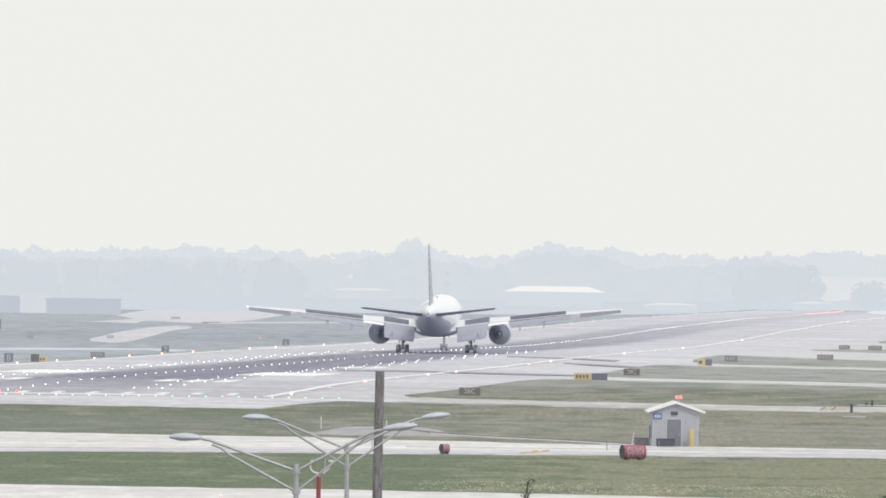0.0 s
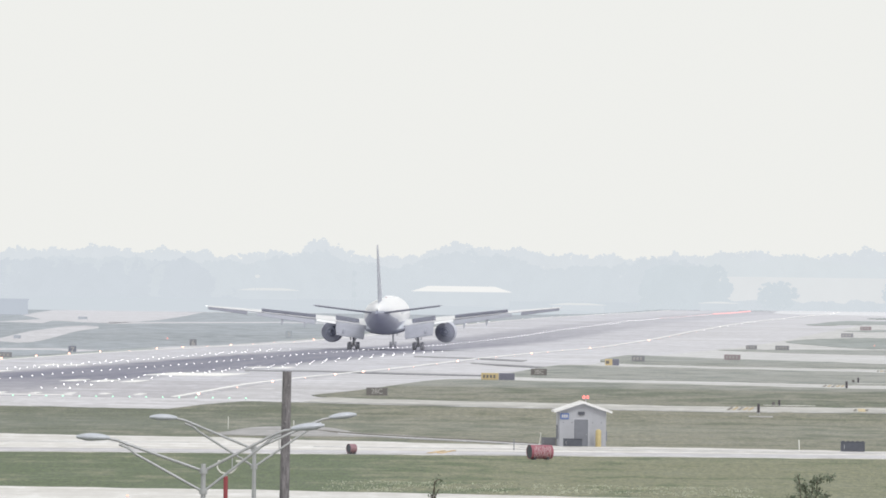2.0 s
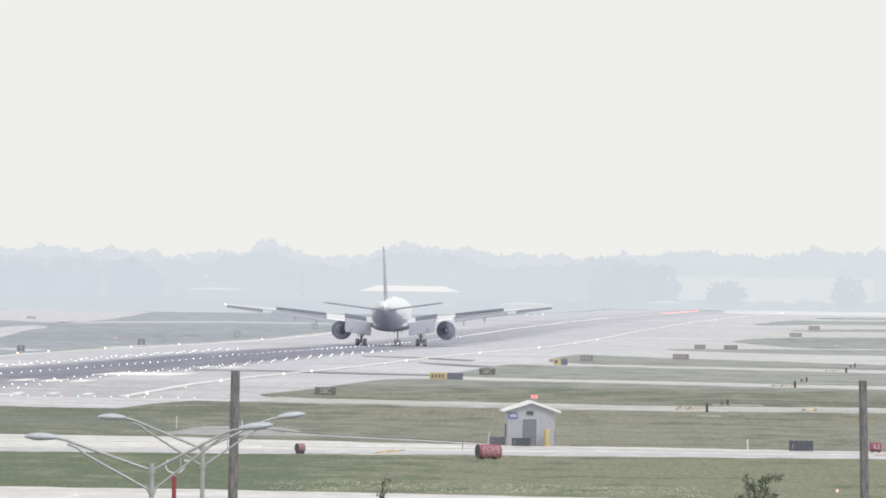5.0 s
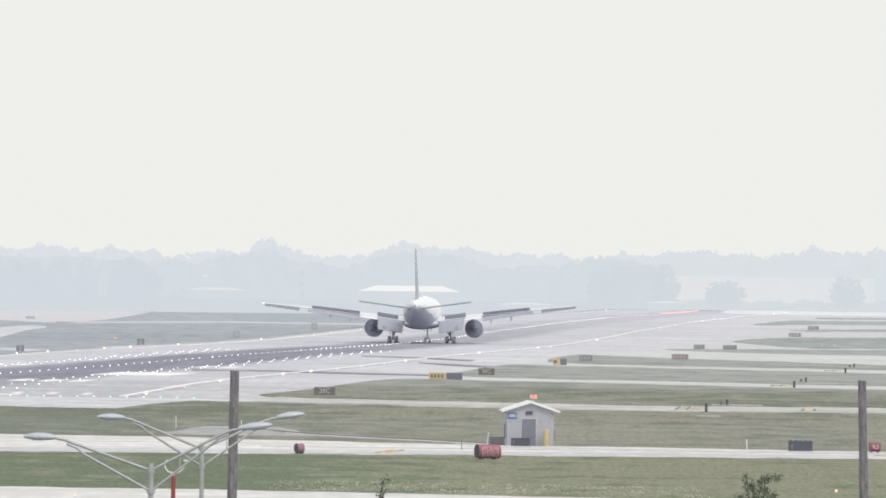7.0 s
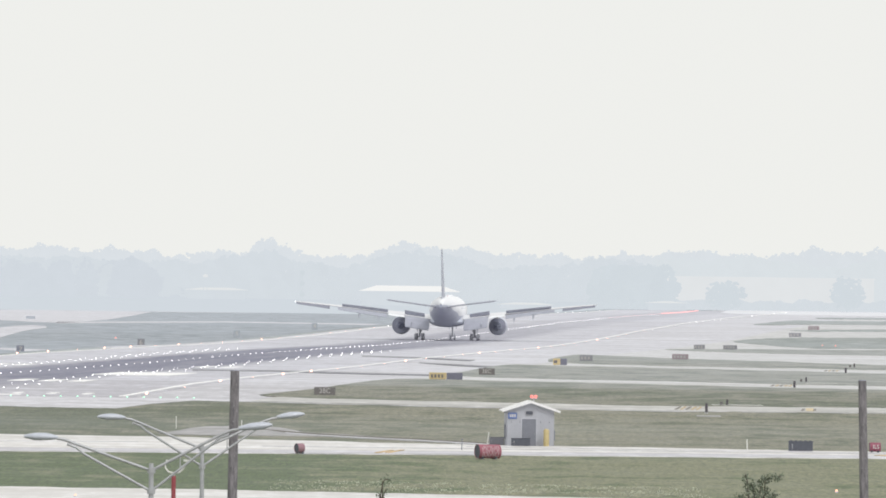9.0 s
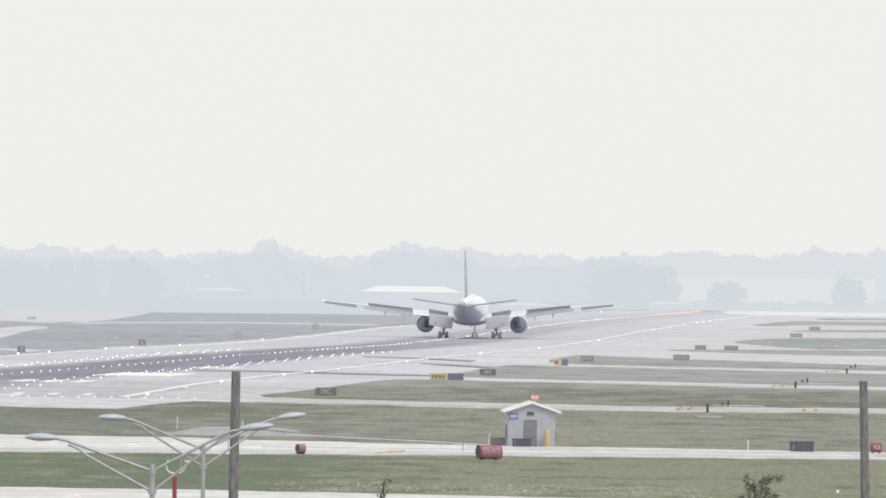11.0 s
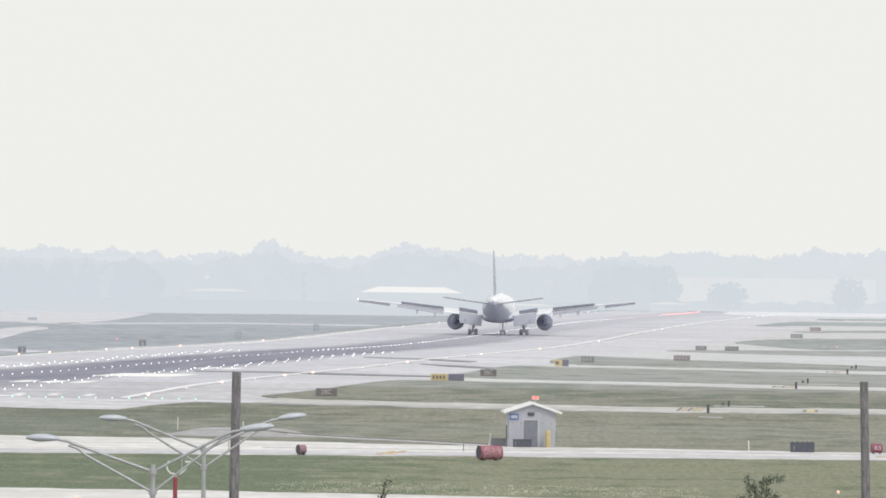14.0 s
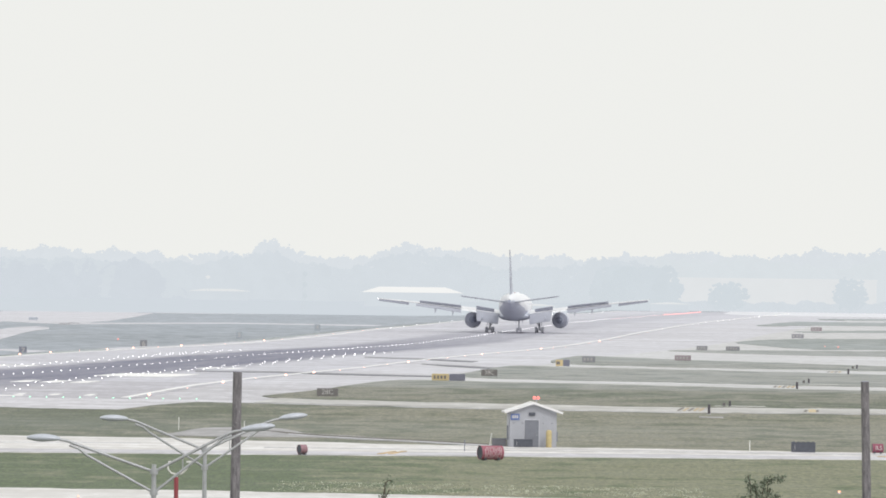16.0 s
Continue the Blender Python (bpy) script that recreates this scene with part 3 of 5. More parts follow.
for x0, y0, k in ((23.2, 1352, 5), (38.0, 1576, 5), (52.6, 1876, 4)):
    for j in range(k):
        marking("hold_mark", [(x0 + 0.52 * j - 0.2, y0 - 10), (x0 + 0.52 * j + 0.06, y0 - 10), (x0 + 0.52 * j + 0.86, y0 + 11), (x0 + 0.52 * j + 0.6, y0 + 11)],
                M_HOLD if j % 2 or j == k - 1 else M_HOLDDARK, "painted holding mark bar on the taxiway")


# ---- lights set in the field ----
def field_light(name, lens, label, group, r=0.2, wide=1.0):
    bm = bmesh.new()
    rod(bm, (0, 0, 0), (0, 0, 0.08), 1.3 * r, r, 10)
    ob = part(name, bm, M_STRUT, None, label)
    tagged(ob, "", "light", group)
    bm = bmesh.new()
    # wide stretches the glowing lens sideways to stand in for bloom.
    bmesh.ops.create_icosphere(bm, subdivisions=1, radius=r, matrix=Matrix.Translation((0, 0, 0.08 + 0.55 * r)) @ Matrix.Diagonal((wide, 1, 0.8, 1)))
    part("lens", bm, lens, ob)
    return ob


def bright(k, side):
    """Which edge lights shine towards the eye; the others are dim."""
    return k in (0, 2, 4, 5, 9, 13, 17, 22) if side > 0 else k < 12 or k in (13, 14, 16, 20)


def row_of(proto, places):
    """The first place takes the light itself, the others copies."""
    first = True
    for u, v in places:
        x, y, z = on_runway(u, v)
        m = pose(x, y, z + 0.08)
        if first:
            proto.matrix_basis, first = m, False
        else:
            copy_thing(proto, m)


row_of(field_light("runway_centre_light", G_WHITE, "small glowing white light set in the runway middle", "runway centre lights", 0.044, 1.7),
       [(1413 + 15.24 * k, 0.0) for k in range(55) if k % 41 != 37])
row_of(field_light("runway_centre_light", G_WHITE, "glowing white light set in the runway middle, farther out", "runway centre lights", 0.062, 1.5),
       [(1413 + 15.24 * k, 0.0) for k in range(55, 150) if k % 41 != 37])
row_of(field_light("runway_centre_light", G_WHITE, "faint white light between red ones towards the runway end", "runway centre lights", 0.05, 1.2),
       [(1413 + 15.24 * k, 0.0) for k in range(150, 182, 2)])
row_of(field_light("runway_centre_light", G_PINK, "faint red light between white ones towards the runway end", "red runway end lights", 0.12, 1.2),
       [(1413 + 15.24 * k, 0.0) for k in range(151, 182, 2)])
row_of(field_light("runway_centre_light", G_PINK, "small glowing red light set near the runway end", "red runway end lights", 0.27),
       [(4190 + 15.24 * k, 0.0) for k in range(28)])
row_of(field_light("touchdown_light", G_WHITE, "small glowing white touchdown zone light", "touchdown zone lights", 0.041, 2.2),
       [(1440 + 30.48 * k, s * v) for k in range(27) for s in (-1, 1) for v in (11.0, 12.5, 14.0)])
row_of(field_light("runway_edge_light", G_AMBER, "glowing amber light beside the runway edge", "runway edge lights", 0.165),
       [(1402 + 61 * k, s * 30.2) for k in range(28) for s in (-1, 1) if bright(k, s)])
row_of(field_light("runway_edge_light", G_AMBER, "dim amber light beside the runway edge", "dim runway edge lights", 0.06),
       [(1402 + 61 * k, s * 30.2) for k in range(28) for s in (-1, 1) if not bright(k, s)])
row_of(field_light("runway_edge_light", G_WHITE, "small white glowing light beside the runway edge", "far runway edge lights", 0.07),
       [(1402 + 61 * k, s * 30.2) for k in range(28, 53) for s in (-1, 1)])
row_of(field_light("threshold_light", G_GREEN, "small glowing green threshold light", "threshold lights", 0.105),
       [(1374, -32 + 1.68 * k) for k in range(42)])
row_of(field_light("runway_end_light", G_RED, "glowing red light at the runway threshold", "threshold end lights", 0.2),
       [(1392, 1.0), (1392, 2.8)])
for x, y, mat, word, r in ((-22, 822, G_DIMAMBER, "amber", 0.08), (25.5, 876, G_DIMAMBER, "amber", 0.095), (-68.7, 2865, G_DIMRED, "dim red", 0.25),
                           (74.3, 2661, G_DIMRED, "dim red", 0.16), (76.5, 2648, G_DIMRED, "dim red", 0.2)):
    ob = field_light("taxiway_light", mat, "glowing %s light on a low base beside the taxiway" % word, "", r)
    ob.matrix_basis = pose(x, y, height(x, y) + 0.05)


# ---- signs ----
def sign(name, x, y, w, h, face, label, text="", ink=None, yaw=0.0, second=None, bars=0, lift=0.08):
    """A boxed guidance sign on two legs, with an optional second panel beside the first."""
    ob = thing(name, label, "sign", "", pose(x, y, height(x, y) + lift, 0, 0, yaw))
    leg = None
    for sx in (-0.35, 0.35):
        if leg is None:
            bm = bmesh.new()
            rod(bm, (0, 0, -0.05), (0, 0, 0.12), 0.05, None, 8)
            leg = part("leg", bm, M_STRUT, ob)
            leg.matrix_basis = pose(sx * w, 0.15, 0)
        else:
            like(leg, pose(sx * w, 0.15, 0), ob)
    edge = w / 2 if second is None else w * 0.02
    panel = part("panel", box(bmesh.new(), -w / 2, edge, 0.0, 0.3, 0.1, h - 0.05, 0.03), face, ob)
    if second is not None:
        part("blank_panel", box(bmesh.new(), edge + 0.02, w / 2, 0.01, 0.31, 0.1, h - 0.05, 0.03), second, ob)
    if text:
        lettering("lettering", text, (h - 0.2) * 0.95, ink, ob, pose((edge - w / 2) / 2, -0.012, 0.05 + h / 2 - 0.03, 90, 0, 0))
    if bars:
        bw = (edge + w / 2) * 0.8 / bars
        for k in range(bars):
            x0 = -w / 2 + (edge + w / 2) * 0.1 + bw * k
            part("bar", box(bmesh.new(), x0, x0 + bw * 0.6, -0.012, 0.004, h * 0.32, h * 0.72), ink, ob)
    return ob


sign("runway_sign", -12.1, 1414, 2.2, 0.95, M_SIGNBLACK, "dark guidance sign with pale runway number in the grass", "28C", M_SIGNINK)
sign("runway_sign", 5.6, 1690, 2.0, 0.95, M_SIGNBLACK, "dark guidance sign with pale runway number, weathered", "28C", M_SIGNINK)
sign("runway_sign", 21.3, 2010, 1.9, 1.0, M_SIGNSLATE, "dark guidance sign far in the grass", "", M_SIGNDIM, 0, None, 3)
sign("direction_sign", 0.5, 1592, 3.9, 0.95, M_SIGNYELLOW, "yellow guidance sign with dark unreadable letters and navy half", "", M_SIGNBLACK, 0, M_SIGNNAVY, 4)
sign("direction_sign", 16.6, 1912, 1.95, 1.05, M_SIGNYELLOW, "yellow guidance sign with navy half at the grass tip", "", M_SIGNBLACK, 0, M_SIGNNAVY, 1)
sign("hold_sign", 36.5, 2085, 2.5, 0.95, M_SIGNDULL, "dull red boxed guidance sign beside taxiway", "", M_SIGNDIM, 0, None, 4)
sign("guidance_sign", 47.1, 2492, 2.0, 0.9, M_SIGNSLATE, "dark boxed guidance sign beside taxiway", "", M_SIGNDIM, 0, None, 3)
sign("hold_sign", 52.6, 2486, 2.5, 0.9, M_SIGNSLATE, "slate grey boxed guidance sign at taxiway edge", "", M_SIGNDIM, 0, None, 4)
sign("guidance_sign", 75.8, 2925, 2.6, 1.0, M_SIGNSLATE, "grey-blue boxed guidance sign in far grass", "", M_SIGNDIM, 0, None, 3)
sign("hold_sign", 87.0, 3190, 2.6, 1.0, M_SIGNDULL, "dull red guidance sign far along the field", "", M_SIGNDIM, 0, None, 3)
sign("guidance_sign", -69.0, 1921, 2.0, 0.85, M_SIGNSLATE, "dark boxed guidance sign beyond the runway", "", M_SIGNDIM, 0, None, 3)
sign("light_cabinet", -73.3, 1809, 1.1, 1.15, M_SIGNBLACK, "squat dark cabinet beyond the runway edge")
for x, y, w in ((-99.0, 2827, 1.5), (-108.2, 3580, 2.4), (-114.5, 2799, 1.2)):
    sign("light_cabinet", x, y, w, 0.8, M_SIGNPALE, "low grey equipment box on the far apron")
sign("light_cabinet", -132.6, 3050, 2.6, 2.4, M_SIGNSLATE, "tall slate grey equipment cabinet in the far grass")
sign("direction_sign", -72.5, 1816, 0.95, 0.75, M_SIGNYELLOW, "small yellow guidance sign beside a dark cabinet", "", M_SIGNBLACK, 0, None, 2)
for n, digit in enumerate("87654"):
    u = 2036 + 304.8 * n
    x, y, z = on_runway(u, -55)
    # Farther signs take paler faces, painting in the thicker haze.
    sign("distance_sign", x, y, 1.35, 1.65, (M_SIGNGREY, M_SIGNGREY, M_SIGNSLATE, M_SIGNPALE, M_SIGNPALE)[n], "square black distance sign with a white number", digit, M_SIGNWHITE, 0, None, 0, 0.0)
for x, y, h in ((25.7, 1319, 1.0), (40.0, 1543, 0.9), (54.1, 1823, 0.85)):
    sign("edge_sign", x, y, 0.24, h, M_SIGNDARK, "dark guidance sign turned edge-on beside the taxiway", "", None, 4)
for x, y in ((28.9, 1376), (43.7, 1632), (58.9, 1944)):
    sign("edge_sign", x, y, 0.19, 0.7, M_SIGNDARK, "small dark post-like sign beside the taxiway", "", None, 4)
    sign("edge_sign", x - 0.55, y + 2, 0.3, 0.45, M_SIGNBLACK, "small low dark sign beside the taxiway")
sheet("sign_pad", [(24.4, 1299), (26.7, 1299), (26.8, 1306), (24.5, 1306)], M_GRAVEL, 0.05, "small pale concrete pad under a sign")


def drum_sign(x, y, length, dia, yaw, label, text="", bars=0, paint=M_SIGNRED):
    """A red ribbed drum lying on two cradles, its open end dark."""
    ob = thing("drum_sign", label, "sign", "", pose(x, y, height(x, y) + 0.06, 0, 0, yaw))
    r = dia / 2
    rings = []
    for k in range(25):
        px = -length / 2 + length * k / 24
        rr = r * (1.0 if k % 4 else 1.035)
        rings.append([(px, rr * math.cos(a), r + 0.06 + rr * math.sin(a)) for a in (i * math.tau / 28 for i in range(28))])
    part("shell", loft(bmesh.new(), rings, False), paint, ob, "", True)
    for px, nm in ((-length / 2 + 0.05, "end_cap"), (length / 2 - 0.03, "end_cap")):
        bm = bmesh.new()
        rod(bm, (px - 0.02, 0, r + 0.06), (px + 0.02, 0, r + 0.06), r * 0.97, None, 28)
        part(nm, bm, M_BLACK, ob)
    for px in (-length * 0.3, length * 0.3):
        part("cradle", box(bmesh.new(), px - 0.06, px + 0.06, -r * 0.7, r * 0.7, 0, 0.2, 0.01), M_BLACK, ob)
    if text:
        lettering("lettering", text, dia * 0.62, M_SIGNWHITE, ob, pose(0.04, -r * 1.05, r + 0.08, 90, 0, 0))
    if bars:
        for k in range(bars):
            px = -length * 0.36 + length * 0.8 * k / bars
            for j, a in enumerate((-42, -25, -8, 9, 26, 43)):
                if (k * 3 + j * 2) % 7 == 0:
                    continue
                m = pose(px, 0, r + 0.06) @ pose(0, 0, 0, a, 0, 0)
                part("bar", box(bmesh.new(), -0.022, 0.022 + 0.02 * ((k + j) % 2), -r * 1.045, -r * 1.0, -0.075, 0.075, 0, m), M_DRUMINK, ob)
    return ob


drum_sign(-10.6, 1023.6, 0.56, 0.70, 30, "small dull red drum lying on the grass edge, dark end", "", 0, M_DRUMDULL)
drum_sign(3.5, 1007.0, 1.75, 1.02, 24, "long red ribbed drum with worn white vertical bands", "", 11, M_DRUMRED)
drum_sign(34.2, 1072.5, 0.85, 0.72, 6, "short crimson drum sign with white letters", "ILS", 0, M_CRIMSON)


# ---- equipment shed and the clutter round it ----
def shed():
    ob = thing("equipment_shed", "small pale grey equipment shed with white gable roof", "shed", "", pose(7.14, 1085.5, height(7, 1086), 0, 0, 3.0))
    w, d, eave, peak = 1.88, 4.0, 2.89, 3.53
    bm = bmesh.new()
    prof = [(-w, 0), (w, 0), (w, eave), (0, peak - 0.06), (-w, eave)]
    loft(bm, [[(x, 0, z) for x, z in prof], [(x, d, z) for x, z in prof]])
    part("wall", bm, M_SIDING, ob)
    rib = None
    for k in range(17):
        x = -1.83 + 3.66 * k / 16
        if -0.79 < x < 0.56:
            continue
        if rib is None:
            rib = part("siding_rib", box(bmesh.new(), -0.02, 0.02, -0.02, 0.0, 0.05, 2.84, 0.004), M_SIDING, ob)
            rib.matrix_basis = pose(x, 0, 0)
        else:
            like(rib, pose(x, 0, 0), ob)
    for s in (-1, 1):
        bm = bmesh.new()
        a = math.atan2(peak - eave, w)
        n = Vector((s * math.sin(a), 0, math.cos(a)))
        eave_x = 2.33 if s > 0 else -2.27
        top, low = Vector((0, 0, peak)), Vector((eave_x, 0, peak - abs(eave_x) * math.tan(a)))
        t = n * 0.13
        ring = [top, low, low + t, top + Vector((0, 0, 0.13 / math.cos(a)))]
        loft(bm, [[(p.x, -0.4, p.z) for p in ring], [(p.x, d + 0.3, p.z) for p in ring]])
        roof = part("roof_panel", bm, M_ROOF, ob)
        bm = bmesh.new()
        board = [top + Vector((0, 0, 0.03)), low + n * 0.03, low + n * 0.03 - Vector((0, 0, 0.07)), top - Vector((0, 0, 0.06))]
        loft(bm, [[(p.x, -0.44, p.z) for p in board], [(p.x, -0.403, p.z) for p in board]])
        part("fascia_board", bm, M_ROOF, roof, "white gable fascia board")
    for x, z in ((-1.55, 1.95), (-0.85, 1.95), (0.8, 1.95), (1.5, 1.95)):
        bm = bmesh.new()
        rod(bm, (x, -0.05, z), (x, 0, z), 0.045, None, 8)
        part("wall_vent", bm, M_DOOR, ob)
    door = part("door", box(bmesh.new(), -0.68, 0.45, -0.05, 0.0, 0.03, 2.2, 0.01), M_DOOR, ob, "slate grey steel door")
    part("door_frame", box(bmesh.new(), -0.74, 0.51, -0.03, 0.0, 0.0, 2.26, 0.01), M_STRUT, ob)
    bm = bmesh.new()
    rod(bm, (0.32, -0.1, 1.0), (0.32, -0.04, 1.0), 0.035, None, 8)
    part("handle", bm, M_GALV, door)
    plate = part("sign_plate", box(bmesh.new(), -1.79, -1.1, -0.06, -0.02, 2.2, 2.69, 0.01), M_BLUE, ob, "blue plate with white bars")
    for k in range(3):
        part("bar", box(bmesh.new(), -1.67 + 0.17 * k, -1.55 + 0.17 * k, -0.075, -0.058, 2.33, 2.57), M_SIGNWHITE, plate)
    part("wall_light", box(bmesh.new(), -0.36, 0.16, -0.16, 0.0, 2.56, 2.82, 0.03), M_BLACK, ob, "dark boxed wall light")
    part("meter_box", box(bmesh.new(), -2.06, -1.88, 0.4, 1.0, 0.6, 1.75, 0.02), M_DOOR, ob)
    part("conduit", rod(bmesh.new(), (-1.93, 0.2, 0.0), (-1.93, 0.2, 2.6), 0.035, None, 8), M_STRUT, ob)
    part("meter_box", box(bmesh.new(), 1.88, 1.98, 0.3, 0.7, 0.5, 1.3, 0.02), M_DOOR, ob)
    base = part("beacon_base", rod(bmesh.new(), (0.3, 1.2, 3.4), (0.3, 1.2, 3.82), 0.05, None, 8), M_GALV, ob)
    part("beacon_arm", box(bmesh.new(), -0.01, 0.61, 1.16, 1.24, 3.8, 3.86, 0.01), M_GALV, ob)
    for x in (0.15, 0.45):
        bm = bmesh.new()
        bmesh.ops.create_uvsphere(bm, u_segments=14, v_segments=10, radius=0.13, matrix=pose(x, 1.2, 3.97))
        part("beacon_lens", bm, G_RED, ob, "glowing red beacon lens", True)
    return ob


shed()


def cabinet(x, y, w, d, h, label, lids=0, paint=M_BLACK):
    ob = thing("utility_cabinet", label, "cabinet", "", pose(x, y, height(x, y) + 0.02))
    part("plinth", box(bmesh.new(), -w / 2 + 0.04, w / 2 - 0.04, 0.04, d - 0.04, 0, 0.08), M_PAVE, ob)
    part("body", box(bmesh.new(), -w / 2, w / 2, 0, d, 0.06, h, 0.03), paint, ob)
    part("top", box(bmesh.new(), -w / 2 - 0.03, w / 2 + 0.03, -0.03, d + 0.03, h, h + 0.05, 0.015), paint, ob)
    for k in range(lids):
        px = -w / 2 + w * (k + 0.5) / lids
        part("vent_cap", box(bmesh.new(), px - 0.1, px + 0.1, 0.1, d - 0.1, h + 0.05, h + 0.11, 0.015), paint, ob)
    part("handle", box(bmesh.new(), -w * 0.36, -w * 0.34, -0.05, 0, h * 0.3, h * 0.75, 0.005), M_GALV, ob)
    return ob


cabinet(6.36, 1083.2, 1.5, 0.8, 0.62, "low black utility cabinet against the shed front")
cabinet(4.45, 1088.5, 1.15, 0.7, 0.62, "low grey-green utility cabinet beside the shed", 0, M_SIGNSLATE)
cabinet(28.4, 1074.2, 1.9, 1.0, 0.78, "black steel utility cabinet with vent caps beside taxiway", 5)


def bollard():
    ob = thing("bollard", "thick yellow steel bollard before the shed wall", "bollard", "", pose(8.4, 1084.6, height(8.5, 1084)))
    bm = bmesh.new()
    prof = [(0.23, 0.0), (0.23, 1.25), (0.2, 1.36), (0.12, 1.43), (0.02, 1.45)]
    loft(bm, [[(r * math.cos(a), r * math.sin(a), z) for a in (i * math.tau / 18 for i in range(18))] for r, z in prof])
    part("post", bm, M_BOLLARD, ob, "", True)
    for z in (0.35, 0.8):
        part("band", rod(bmesh.new(), (0, 0, z), (0, 0, z + 0.06), 0.212, None, 18), M_BOLLARD, ob)


bollard()


def stake(x, y, h, lean, label="thin white plastic marker stake in the grass", paint=M_STAKE):
    ob = thing("marker_stake", label, "stake", "marker stakes", pose(x, y, height(x, y), 0, lean, 0))
    part("rod", box(bmesh.new(), -0.036, 0.036, -0.03, 0.03, -0.1, h, 0.012), paint, ob)
    part("cap", box(bmesh.new(), -0.046, 0.046, -0.04, 0.04, h, h + 0.08, 0.015), paint, ob)


stake(3.7, 1088, 1.0, 8)
stake(24.2, 1075, 0.85, -2)
stake(-22.7, 1168, 1.0, 0)
stake(-17.0, 1162, 0.8, 0)
stake(1.65, 1056, 0.85, 0, "thin dark marker stake at the taxiway edge", M_DOOR)


# ---- street lamps and poles in the foreground ----
def truss_lamp(x, y, top, left, right, ends, yaw, label):
    """A steel mast with two braced arms and a cobra head on each."""
    ob = thing("street_lamp", label, "street lamp", "street lamps", pose(x, y, 0, 0, 0, yaw))
    part("mast", rod(bmesh.new(), (0, 0, 0), (0, 0, top), 0.11, 0.055, 16), M_GALV, ob, "", True)
    part("base_plate", box(bmesh.new(), -0.22, 0.22, -0.22, 0.22, 0, 0.05, 0.01), M_GALV, ob)
    for z in (top - 0.17, top - 0.66):
        part("collar", rod(bmesh.new(), (0, 0, z - 0.06), (0, 0, z + 0.06), 0.095, None, 16), M_GALV, ob)
    for side, rise in ((-1, left), (1, right)):
        end = ends[0] if side < 0 else ends[1]
        a = Vector((0, 0, top - 0.17))
        b = Vector((side * (end - 0.16), 0, top + rise - 0.12))
        c = Vector((side * (end + 0.04), 0, top + rise - 0.045))
        e = Vector((side * (end + 0.22), 0, top + rise - 0.02))
        curve = [a, a.lerp(b, 0.5), a.lerp(b, 0.9), b, c, e]
        arm = part("arm", tube(bmesh.new(), curve, 0.034, 10), M_GALV, ob, "", True)
        low = Vector((0, 0, top - 0.66))
        part("brace", tube(bmesh.new(), [low, b + Vector((side * -0.27, 0, -0.26)), b + Vector((side * -0.08, 0, -0.105)), b + Vector((side * 0.14, 0, -0.03))], 0.031, 10), M_GALV, ob, "", True)
        m = low.lerp(b, 0.4)
        if side > 0:
            part("spacer", rod(bmesh.new(), m, (m.x, 0, a.lerp(b, 0.4).z), 0.014, None, 8), M_GALV, ob)
        head = []
        for k in range(15):
            f = k / 14
            w = math.sin(math.pi * min(1, f * 0.93 + 0.045)) ** 0.55
            up, dn, br = 0.105 * w, 0.075 * w ** 0.8, 0.15 * w
            cx = e.x + side * (f * 0.79 - 0.02)
            lift = 0.12 * abs(cx - e.x) if side > 0 else 0.02 * abs(cx - e.x)
            head.append([(cx, br * math.cos(t), e.z + 0.02 + lift + (up if math.sin(t) > 0 else dn) * math.sin(t)) for t in (i * math.tau / 18 for i in range(18))])
        lamp = part("lamp_head", loft(bmesh.new(), head), M_LAMPHEAD, ob, "blue-grey cobra lamp head", True)
        bm = bmesh.new()
        bmesh.ops.create_uvsphere(bm, u_segments=14, v_segments=8, radius=1, matrix=Matrix.Translation((e.x + side * 0.44, 0, e.z - 0.01 + (0.05 if side > 0 else 0.01))) @ Matrix.Rotation(-0.12 if side > 0 else 0.02, 4, "Y") @ Matrix.Diagonal((0.24, 0.12, 0.055, 1)))
        part("lens", bm, M_LAMPHEAD, lamp, "", True)
    return ob


truss_lamp(-6.81, 321, 9.53, 0.58, 0.85, (2.02, 1.85), 0, "grey steel street lamp with two braced arms")
truss_lamp(-6.70, 383, 9.21, 0.69, 0.75, (2.02, 1.93), 12, "farther grey steel street lamp with two braced arms")


def red_pole():
    ob = thing("antenna_pole", "red painted pole with white curved antenna bracket", "pole", "", pose(-6.85, 350, 0.0))
    part("pole", rod(bmesh.new(), (0, 0, 0), (0, 0, 8.79), 0.062, 0.058, 14), M_REDPOLE, ob, "", True)
    part("neck", rod(bmesh.new(), (0, 0, 8.77), (0, 0, 8.88), 0.035, None, 10), M_STAKE, ob)
    for pts, w in (([(0, 0, 8.86), (-0.13, 0, 8.89), (-0.21, 0, 8.98), (-0.22, 0, 9.07), (-0.15, 0, 9.17)], 0.06),
                   ([(0, 0, 8.86), (0.14, 0, 8.88), (0.23, 0, 8.96), (0.31, 0, 9.08), (0.35, 0, 9.18)], 0.1)):
        part("bracket_arm", tube(bmesh.new(), pts, 0.022, 8), M_STAKE, ob, "", True)
        ex, ez = pts[-1][0], pts[-1][2]
        part("vane", box(bmesh.new(), ex - w, ex + 0.04, -0.03, 0.03, ez - 0.02, ez + 0.03, 0.01), M_STAKE, ob)


red_pole()


